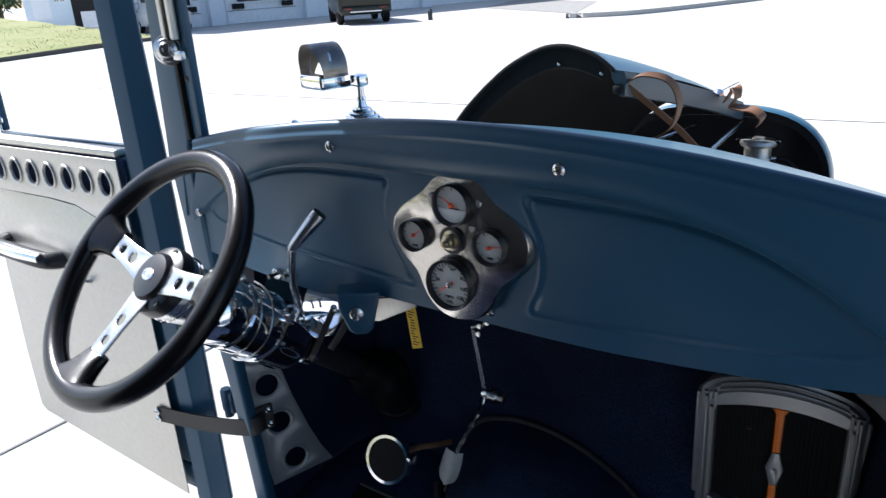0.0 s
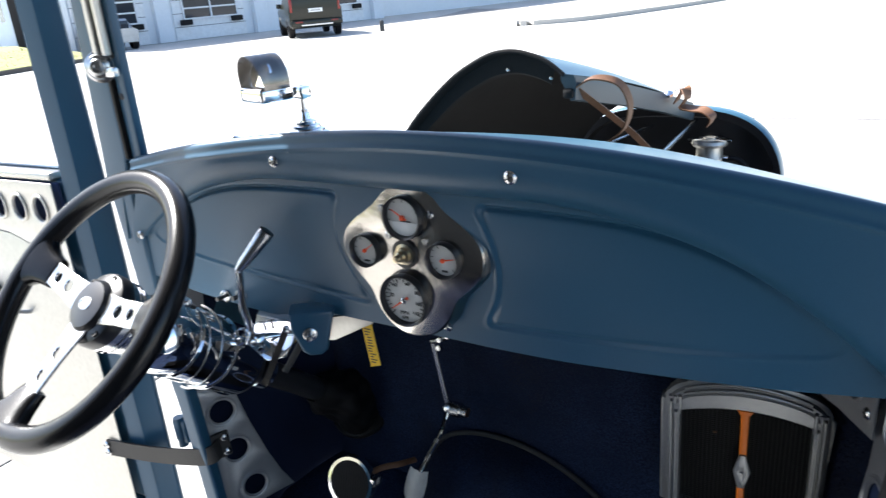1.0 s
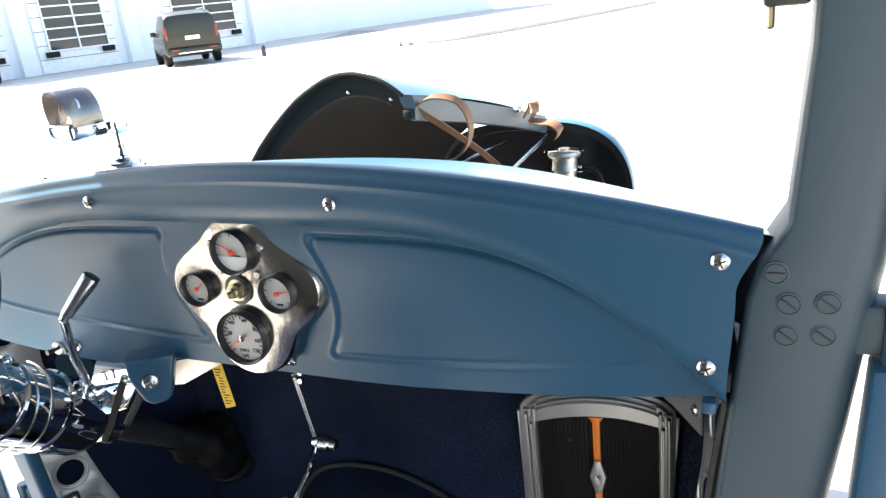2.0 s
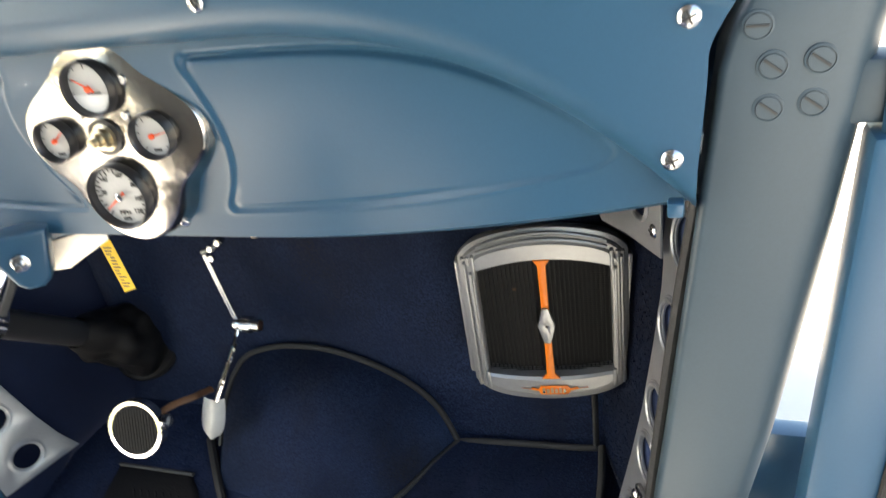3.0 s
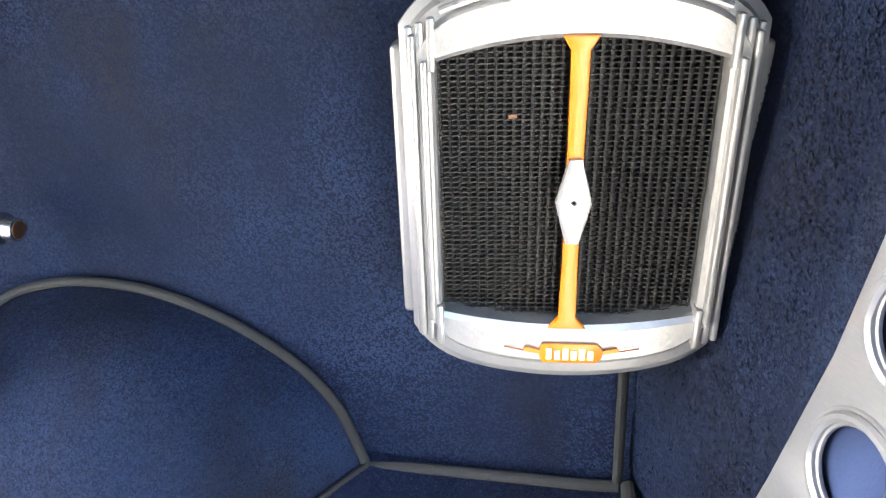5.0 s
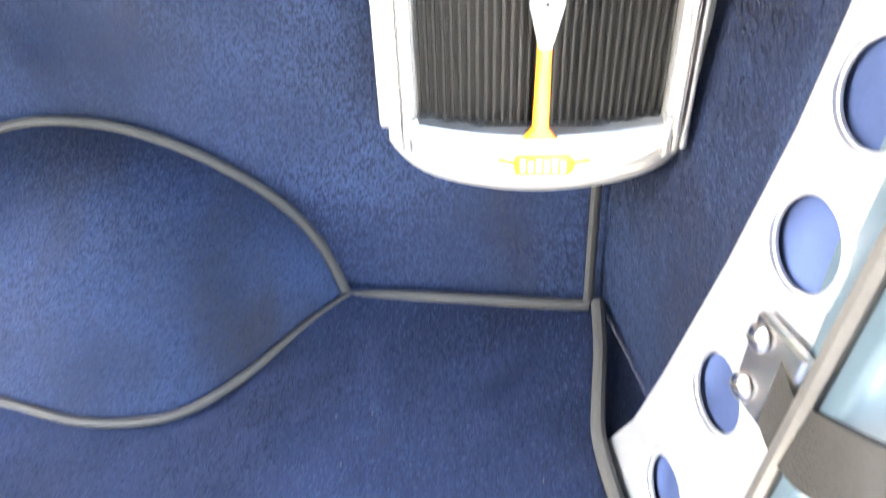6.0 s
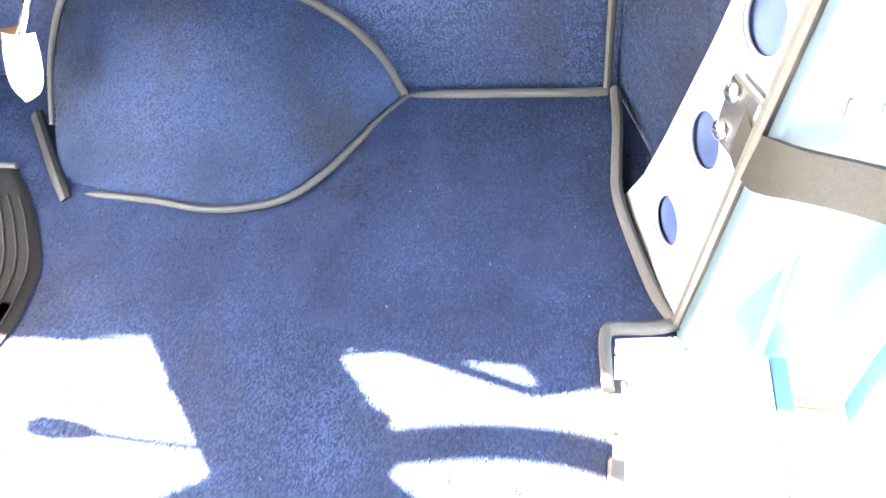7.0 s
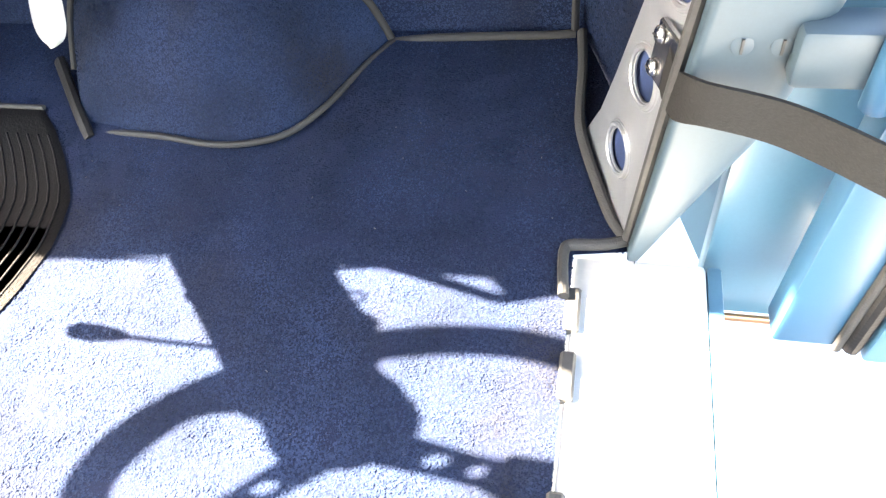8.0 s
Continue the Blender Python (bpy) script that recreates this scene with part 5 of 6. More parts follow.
def shifter():
    s = thing("shift_lever", (-0.27, -0.1, 0.93), "cranked chrome gear lever on the steering column", "lever")
    foot = CA + CW * 0.205 + CS * 0.045
    elbow = Vector((-0.297, -0.045, 1.031))
    tip = Vector((-0.258, -0.008, 1.088))
    part("rod", tube_bm(smooth_path([foot + CS * 0.0, Vector((-0.358, 0.003, 0.890)), Vector((-0.342, -0.013, 0.946)), elbow], 6), 0.0070, 14), CHROME, s)
    part("grip", tube_bm([elbow - (tip - elbow) * 0.02, elbow.lerp(tip, 0.05), elbow.lerp(tip, 0.15), elbow.lerp(tip, 0.9), tip], 0.01, 18, radii=[0.0066, 0.0074, 0.0095, 0.0138, 0.0132]), STEEL, s)
    part("end_cap", lathe_bm([(0.0126, 0.0), (0.0126, 0.0012), (0.010, 0.002), (0, 0.0022)], tip, tip - elbow, 18), PLASTIC, s, "dark end cap")
    part("clevis", box_bm((-0.364, -0.005, 0.870), (-0.352, 0.011, 0.895), 0.003, 2), CHROME, s)
    for z in (0.878, 0.889):
        part("pin", tube_bm([(-0.376, -0.003, z), (-0.360, 0.003, z)], 0.003, 8), CHROME, s)


shifter()


def column_drop():
    d = thing("column_bracket", (-0.235, 0.0, 0.9), "blue painted column drop bracket with a polished steel plate", "bracket")
    mir = facing((-0.312, 0.014, 0.874), (1, 0, 0.04), (0.03, 0.73, 0.68)) @ Matrix.Scale(1.07, 4)     # y runs up the slope
    part("plate", plate_mesh([(-0.056, 0.036), (0.040, 0.032), (0.046, 0.010), (0.042, -0.024), (0.008, -0.036), (-0.040, -0.020)], [], 0.005, mir, CHROME, 0.001), CHROME, d, "mirror polished steel plate")
    part("lip", box_bm((-0.054, 0.034, -0.006), (0.060, 0.058, 0.006), 0.003, 2, mir), BLUE, d, "blue painted lip over the plate")
    part("strut", tube_bm([(-0.226, 0.03, 0.925), (-0.248, 0.006, 0.87), (-0.264, -0.014, 0.835)], 0.006, 8), DARK_STEEL, d)
    m = facing((-0.245, 0.012, 0.866), (0.80, 0.60, 0.0), (0, 0, 1))
    part("block", plate_mesh([(-0.002, 0.074), (-0.002, 0.050), (0.012, 0.012), (0.020, 0.006), (0.036, 0.006), (0.044, 0.012), (0.060, 0.074)], [], 0.05, m, BLUE, 0.006, 2), BLUE, d, "blue painted block")
    part("knob", lathe_bm([(0.012, 0), (0.012, 0.004), (0.009, 0.006), (0.005, 0.006), (0.005, 0.022), (0, 0.023)], m @ Vector((0.024, 0.043, 0.026)), m.to_3x3() @ Vector((0, 0, 1)), 18), STEEL, d, "small switch knob")
    part("lever_arm", band_bm(smooth_path([(-0.26, 0.0, 0.91), (-0.29, -0.02, 0.839), (-0.3, -0.035, 0.809)], 6), 0.011, 0.003, (0.9, 0.4, 0.1)), DARK_CHROME, d, "flat dark lever arm")
    part("arm_screw", lathe_bm([(0.006, -0.004), (0.006, 0.004), (0.003, 0.005), (0.003, 0.012), (0, 0.013)], (-0.26, 0.0, 0.91), (0.75, -0.65, 0.1), 14), STEEL, d, "bright lever screw")
    cov = facing((-0.20, 0.112, 0.90), (1, 0.05, 0), (0, 0, 1))
    part("cover_plate", plate_mesh([(-0.09, -0.065), (-0.055, -0.060), (0.035, -0.012), (0.04, 0.03), (-0.09, 0.03)], [], 0.003, cov, ALU_DULL, 0.0008), ALU_DULL, d, "dull metal cover plate")


column_drop()


def toggle_switch():
    s = thing("toggle_switch", (-0.424, 0.021, 0.936), "small toggle switch with a bright ring nut on the dashboard", "switch", "dashboard switches")
    at, way = Vector((-0.424, 0.021, 0.936)), Vector((0.2, -0.98, 0.0))
    part("ring_nut", lathe_bm([(0.012, -0.003), (0.012, 0.002), (0.009, 0.004), (0.006, 0.003), (0.0, 0.002)], at, way, 24), STEEL, s, "bright ring nut")
    part("toggle", tube_bm([at, at + way * 0.012 + Vector((0, 0, 0.002)), at + way * 0.024 + Vector((-0.003, 0, 0.003))], 0.004, 10, radii=[0.003, 0.0035, 0.0045]), PLASTIC, s, "black toggle")
    copy_thing(s, Matrix.Translation((-0.390, 0.028, 0.940)))


toggle_switch()


def tag():
    t = thing("warning_tag", (-0.19, 0.137, 0.78), "yellow card tag with small black print hanging below the dashboard", "tag")
    m = facing((-0.194, 0.137, 0.826), (1, 0, 0.03), (-0.05, -0.1, 1))
    part("card", plate_mesh([(-0.0125, -0.048), (0.0125, -0.040), (0.0125, 0.05), (-0.0125, 0.05)], [], 0.0006, m, YELLOW), YELLOW, t, smooth=False)
    zs = -1 if (m.to_3x3() @ Vector((0, 0, 1))).y > 0 else 1
    rnd = random.Random(8)
    for k in range(13):
        y = 0.036 - 0.006 * k
        a = rnd.uniform(-0.009, -0.004)
        part("print_bar", box_bm((a, y - 0.001, zs * 0.0004), (a + rnd.uniform(0.006, 0.015), y + 0.0012, zs * 0.0008), 0, 1, m), DIAL_INK, t, smooth=False)


tag()


def fuel_tap():
    t = thing("fuel_tap", (0.016, 0.23, 0.85), "small brass and steel fuel tap under the dashboard tank", "fuel tap")
    o = Vector((0.000, 0.232, 0.846))
    part("body", lathe_bm([(0, 0), (0.012, 0.0), (0.014, 0.002), (0.014, 0.016), (0.012, 0.018), (0.010, 0.018), (0.010, 0.022), (0.015, 0.023), (0.015, 0.032), (0.009, 0.034), (0.009, 0.046), (0, 0.047)], o, (1, 0, 0.12), 12), STEEL, t)
    part("nut", lathe_bm([(0, 0), (0.016, 0), (0.016, 0.009), (0, 0.0095)], o + Vector((-0.007, 0, 0)), (1, 0, 0.12), 6), BRASS, t, "brass nut")
    part("neck", tube_bm([o + Vector((0.01, 0, 0.004)), o + Vector((0.012, 0, 0.06))], 0.008, 12), BRASS, t)
    part("lever", tube_bm([o + Vector((0.044, 0, 0.006)), o + Vector((0.056, 0, 0.022))], 0.003, 8), STEEL, t)


fuel_tap()


# ---- pedals ----
def pedals():
    b = thing("brake_pedal", (-0.288, 0.13, 0.44), "round black brake pedal with a bright rim", "pedal")
    c, w = Vector((-0.288, 0.130, 0.497)), Vector((0.12, -0.93, 0.36)).normalized()
    part("pad", lathe_bm([(0.0, 0.002), (0.046, 0.003), (0.050, 0.0), (0.050, -0.010), (0.0, -0.011)], c, w, 36), BLACK_PAINT, b, "black rubber pad")
    pf = facing(c + w * 0.0035, w.cross(Vector((0, 0, 1))) * -1, w.cross(w.cross(Vector((0, 0, 1)))) * -1)
    tread = bmesh.new()
    for k in range(-7, 8):
        x = k * 0.0056
        hh = math.sqrt(0.043 ** 2 - x * x)
        box_bm((x - 0.0014, -hh, -0.002), (x + 0.0014, hh, 0.0012), 0.0004, 1, pf, tread)
    part("tread", tread, RUBBER, b, "upright ribs of the rubber pad")
    part("rim", lathe_bm([(0.0450, 0.003), (0.0455, 0.006), (0.052, 0.006), (0.053, 0.0), (0.053, -0.013), (0.050, -0.014)], c, w, 40), CHROME, b, "bright metal rim")
    part("clamp", box_bm((-0.245, 0.135, 0.495), (-0.228, 0.16, 0.515), 0.004, 2), STEEL, b)
    part("arm", tube_bm(smooth_path([c - w * 0.012, c + Vector((0.045, 0.045, 0.018)), c + Vector((0.070, 0.075, 0.016)), c + Vector((0.078, 0.12, 0.0))], 6), 0.0065, 10, flat=0.6), BROWN, b, "rusty brown pedal arm")
    g = thing("accelerator_pedal", (-0.16, 0.18, 0.37), "chrome spoon accelerator pedal on a cranked rod", "pedal")
    rows = []
    for v in np.linspace(-1, 1, 14):
        hw = 0.0245 * math.sqrt(max(0.03, 1 - abs(min(v, 0)) ** 2.6 * 0.95)) * (1.0 if v < 0.4 else 1 - 0.22 * (v - 0.4))
        rows.append([Vector((-0.167 + 0.006 * v + hw * u, 0.180 + 0.012 * v + 0.006 * u * u, 0.489 + 0.036 * v)) for u in np.linspace(-1, 1, 12)])
    bm = grid_bm(rows)
    bmesh.ops.solidify(bm, geom=bm.faces[:], thickness=0.006)
    part("spoon", bm, SILL, g, "bright metal spoon pad")
    j = Vector((-0.148, 0.300, 0.614))
    part("lower_rod", tube_bm(smooth_path([(-0.156, 0.193, 0.522), (-0.148, 0.222, 0.552), (-0.140, 0.262, 0.590), j], 6), 0.0050, 10), CHROME, g)
    part("pivot", lathe_bm([(0.0, -0.004), (0.013, -0.003), (0.015, 0.004), (0.012, 0.008), (0.016, 0.012), (0.016, 0.030), (0.012, 0.034), (0.012, 0.046), (0.0, 0.047)], j, (0.9, 0.05, -0.05), 20), STEEL, g, "bright pivot fitting")
    part("pivot_cap", lathe_bm([(0.011, 0), (0.009, 0.004), (0, 0.005)], j + Vector((0.0425, 0.0024, -0.0024)), (0.9, 0.05, -0.05), 16), COPPER, g)
    part("upper_rod", box_bm((-0.0045, -0.080, -0.003), (0.0045, 0.068, 0.003), 0.0015, 1, facing((-0.163, 0.303, 0.690), (1, 0.2, 0.16), (-0.13, 0, 1))), STEEL, g)
    part("top_link", tube_bm([(-0.175, 0.303, 0.760), (-0.150, 0.301, 0.770), (-0.125, 0.30, 0.788)], 0.006, 8), STEEL, g)
    for p in ((-0.150, 0.298, 0.772), (-0.13, 0.297, 0.785), (-0.155, 0.3, 0.752)):
        part("nut", lathe_bm([(0.0, 0), (0.006, 0), (0.006, 0.007), (0, 0.008)], p, (0, -1, 0.2), 6), STEEL, g)
    # rubber heel mat
    t = thing("heel_mat", (-0.25, 0.02, 0.295), "black ribbed rubber heel mat lying on the carpet", "mat")
    edge = [(-0.20, -0.176), (-0.10, -0.156), (-0.03, -0.150), (0.05, -0.165), (0.11, -0.200), (0.15, -0.230), (0.178, -0.258)]

    def mat_edge(y):
        return float(np.interp(y, [p[0] for p in edge], [p[1] for p in edge]))
    rows = []
    for y in np.linspace(-0.20, 0.178, 30):
        rows.append([(-0.43 + (mat_edge(y) + 0.43) * u, y, floor_z(0, y) + 0.006 - 0.003 * (u > 0.985)) for u in np.linspace(0, 1, 24)])
    sheet = grid_bm(rows)
    bmesh.ops.solidify(sheet, geom=sheet.faces[:], thickness=0.005)
    part("sheet", sheet, RUBBER, t)
    for k in range(9):
        line = [(mat_edge(y) - 0.014 - 0.017 * k, y, floor_z(0, y) + 0.0062) for y in np.linspace(-0.19, 0.14, 14)]
        part("rib", tube_bm(line, 0.0016, 6), RUBBER, t)
    part("edge_bead", tube_bm([(x, 0.180, floor_z(0, 0.180) + 0.007) for x in (-0.43, -0.34, -0.258)], 0.004, 8), BINDING, t)
    # dark trim flap at the foot of the gearbox cover
    f = thing("carpet_flap", (-0.21, 0.2, 0.3), "dark folded edge of the gearbox carpet", "carpet edge")
    part("fold", tube_bm(smooth_path([(-0.252, 0.247, 0.374), (-0.23, 0.216, 0.356), (-0.201, 0.177, 0.338), (-0.176, 0.144, 0.318)], 6), 0.012, 8, flat=0.6), RUBBER, f)


pedals()


# ---- heater ----
def heater():
    h = thing("heater", (0.434, 0.30, 0.57), "silver car heater with dark fin grille and orange centre bar", "heater")
    o = Vector((0.436, 0.238, 0.6965))
    m = facing(o, (1, 0.155, 0.0), (0, -0.062, 1)) @ Matrix.Diagonal((1, 1.045, 1, 1))     # x right, y up, z out towards the cab

    def arch(hw, top, bot, rise_t, rise_b):
        """A closed outline with bowed head and foot."""
        n = 28
        side = [math.sin(math.pi / 2 * (1 - 2 * i / n)) for i in range(n + 1)]
        cut_t, cut_b = (0.014, 0.020) if hw > 0.1 else (0.0, 0.0)
        up = [(hw * t, top + rise_t * (1 - t ** 2) - cut_t * t ** 10) for t in side]
        dn = [(-hw * t, -bot - rise_b * (1 - t ** 2) + cut_b * t ** 8) for t in side]
        return up + dn
    rows = []
    for hw, top, bot, rt, rb, z in ((0.0925, 0.090, 0.087, 0.014, 0.010, -0.022), (0.0925, 0.090, 0.087, 0.014, 0.010, 0.002), (0.0945, 0.092, 0.090, 0.015, 0.012, 0.005), (0.103, 0.110, 0.108, 0.019, 0.018, 0.005),
                                    (0.104, 0.113, 0.111, 0.020, 0.020, 0.001), (0.110, 0.118, 0.117, 0.022, 0.022, 0.000), (0.111, 0.121, 0.120, 0.022, 0.023, -0.006), (0.116, 0.125, 0.124, 0.023, 0.024, -0.008),
                                    (0.117, 0.125, 0.126, 0.022, 0.027, -0.016), (0.114, 0.116, 0.122, 0.018, 0.024, -0.045)):
        rows.append([m @ Vector((x, y, z)) for x, y in arch(hw, top, bot, rt, rb)])
    part("shell", grid_bm(rows, closed=True), SHELL, h, "stepped silver metal shell", sharp=28)
    # raised stepped corner ribs on both cheeks, the left ones fuller
    for s in (-1, 1):
        for x, y0, y1, z, w in ((0.118, -0.098, 0.098, -0.020, 0.006), (0.119, -0.082, 0.082, -0.026, 0.006), (0.1065, -0.105, 0.107, 0.002, 0.0022), (0.0985, -0.09, 0.092, 0.006, 0.0020)):
            part("cheek_rib", box_bm((s * x - w, y0, z - 0.018), (s * x + w, y1, z + 0.006), min(0.004, w * 0.6), 3, m), SHELL, h)
        for y in (0.101, -0.096):
            for k in range(3):
                part("corner_bar", box_bm((s * (0.094 + 0.0075 * k) - 0.0026, y - 0.016 + 0.002 * k, -0.004 - 0.004 * k), (s * (0.094 + 0.0075 * k) + 0.0026, y + 0.016 - 0.003 * k, 0.0085 - 0.004 * k), 0.0015, 2, m), SHELL, h)
    for rt, y, z in ((0.020, 0.116, 0.0035), (0.021, 0.122, -0.0015)):
        part("head_rib", tube_bm([m @ Vector((x, y + rt * (1 - (x / 0.1) ** 2), z)) for x in np.linspace(-0.088, 0.088, 24)], 0.0024, 8), SHELL, h)
    # core: deep black block, upright tubes and many wavy cross fins
    part("core_block", box_bm((-0.094, -0.098, -0.060), (0.094, 0.105, -0.026), 0, 1, m), CORE_DEEP, h, smooth=False)
    y = -0.094
    while y < 0.102:
        lim = 0.0925
        pts = [m @ Vector((x, y, -0.0115 + 0.0006 * (1 if i % 2 else -1))) for i, x in enumerate(np.arange(-lim, lim + 0.001, 0.0031))]
        part("fin", band_bm(pts, 0.0009, 0.0008, m.to_3x3() @ Vector((0, 1, 0))), CORE, h, smooth=False)
        y += 0.0036
    for x in np.arange(-0.0915, 0.092, 0.0063):
        part("core_tube", box_bm((x - 0.0009, -0.096, -0.026), (x + 0.0009, 0.103, -0.0145), 0, 1, m), CORE, h, smooth=False)
    # orange centre bar and silver diamond
    bar = [(-0.0048, -0.090), (-0.0105, -0.097), (0.0105, -0.097), (0.0048, -0.090), (0.0040, -0.04), (0.0040, 0.04), (0.0046, 0.097), (0.009, 0.104), (-0.009, 0.104), (-0.0046, 0.097), (-0.0040, 0.04), (-0.0040, -0.04)]
    part("centre_bar", plate_mesh(bar, [], 0.006, m @ pose(0, 0, 0.003), ORANGE, 0.0015), ORANGE, h, "orange enamel bar")
    dia = [(0.0038, -0.0285), (0.0113, 0.0), (0.0034, 0.0285), (-0.0034, 0.0285), (-0.0113, 0.0), (-0.0038, -0.0285)]
    dp = part("diamond", plate_mesh(dia, [circle(0, 0, 0.0026, 16)], 0.006, m @ pose(0, 0, 0.007), SHELL, 0.0012), SHELL, h, "silver diamond plate")
    part("diamond_hole", lathe_bm([(0, 0.0), (0.0025, 0.0)], m @ Vector((0, 0, 0.0065)), m.to_3x3() @ Vector((0, 0, 1)), 14), CORE_DEEP, dp)
    # badge: orange lozenge with side flashes, lettering as plain bars
    by = -0.1180
    bm_ = m @ pose(0.004, by, 0.0070, 0)
    bd = part("badge", plate_mesh([(-0.021, -0.0075), (0.019, -0.0075), (0.023, -0.003), (0.023, 0.003), (0.019, 0.0075), (-0.021, 0.0075), (-0.023, 0.003), (-0.023, -0.003)], [], 0.002, bm_, ORANGE, 0.0004), ORANGE, h, "orange maker badge with plain bars")
    for s in (-1, 1):
        part("flash", plate_mesh([(s * 0.022, -0.001), (s * 0.050, 0.005), (s * 0.036, 0.002), (s * 0.034, 0.005), (s * 0.022, 0.002)], [], 0.0016, bm_, ORANGE), ORANGE, bd, smooth=False)
    for k in range(6):
        part("letter_bar", box_bm((-0.0185 + 0.0062 * k, -0.0048, 0.0009), (-0.0145 + 0.0062 * k, 0.0048 if k in (0, 2, 4) else 0.0028, 0.0018), 0, 1, bm_), BRASS, bd, smooth=False)
    part("fleck", box_bm((-0.045, 0.052, -0.008), (-0.039, 0.055, -0.006), 0.0005, 1, m), BROWN, h)
    part("back_box", box_bm((-0.080, -0.085, -0.136), (0.080, 0.075, -0.044), 0.01, 2, m), BLACK_PAINT, h)


heater()


# ---- things ahead of the screen ----
def cowl_mirror():
    c = thing("cowl_mirror", (-0.187, 0.043, 1.236), "small chrome hooded lamp mirror on a stepped chrome foot", "mirror")
    b = Vector((-0.187, 0.043, 1.237))
    part("foot", lathe_bm([(0.033, 0), (0.034, 0.004), (0.028, 0.007), (0.028, 0.010), (0.022, 0.012), (0.022, 0.016), (0.016, 0.018), (0.016, 0.022), (0.009, 0.025), (0.007, 0.034), (0.009, 0.036), (0.009, 0.040), (0.0, 0.041)], b, (0, 0, 1), 32), CHROME, c)
    part("stem", tube_bm([b + Vector((0, 0, 0.038)), b + Vector((0, 0, 0.062))], 0.0065, 12), CHROME, c)
    part("joint", box_bm((-0.011, -0.011, 0.056), (0.011, 0.011, 0.075), 0.004, 2, Matrix.Translation(b)), CHROME, c)
    part("arm", tube_bm(smooth_path([b + Vector((0, 0, 0.066)), b + Vector((-0.022, -0.010, 0.060)), b + Vector((-0.060, -0.018, 0.058))], 6), 0.005, 10), CHROME, c)
    o = b + Vector((-0.060, -0.018, 0.090))
    right = Vector((0.97, -0.22, 0)).normalized()
    m = facing(o, right, (0, 0, 1))
    hood = bmesh.new()
    rows = []
    for k in np.linspace(0, 1, 7):
        rows.append([m @ Vector((0.034 * math.cos(a), -0.012 + 0.046 * math.sin(a), -0.026 + k * (0.046 + 0.008 * max(0, math.sin(a))))) for a in np.linspace(-0.12, math.pi + 0.12, 28)])
    grid_bm(rows, hood)
    bmesh.ops.solidify(hood, geom=hood.faces[:], thickness=0.0015)
    part("visor", hood, DARK_CHROME, c, "dark bowed visor")
    part("mirror_glass", plate_mesh(circle(0, 0.002, 0.029, 32, 0.027), [], 0.002, m @ pose(0, 0, 0.004, -8), MIRROR_GLASS), MIRROR_GLASS, c)
    part("mirror_ring", plate_mesh(circle(0, 0.002, 0.0305, 32, 0.0285), [circle(0, 0.002, 0.028, 32, 0.026)], 0.004, m @ pose(0, 0, 0.004, -8), CHROME, 0.0008), CHROME, c)
    part("body", box_bm((-0.033, -0.036, -0.022), (0.033, -0.013, 0.026), 0.006, 3, m), CHROME, c, "chrome lower housing")
    part("back", lathe_bm([(0.0, -0.016), (0.016, -0.012), (0.026, 0.0), (0.028, 0.008)], m @ Vector((0, 0, -0.026)), m.to_3x3() @ Vector((0, 0, 1)), 24), CHROME, c)
    # small piece of polished metal where the cowl lip carries a bright streak
    j = thing("cowl_lip_piece", (-0.28, -0.02, 1.236), "small bright chrome piece on the cowl lip", "nozzle")
    part("nozzle", lathe_bm([(0.008, 0), (0.008, 0.002), (0.004, 0.005), (0, 0.006)], (-0.282, -0.018, 1.240), (0, -0.2, 1), 14), CHROME, j)


cowl_mirror()


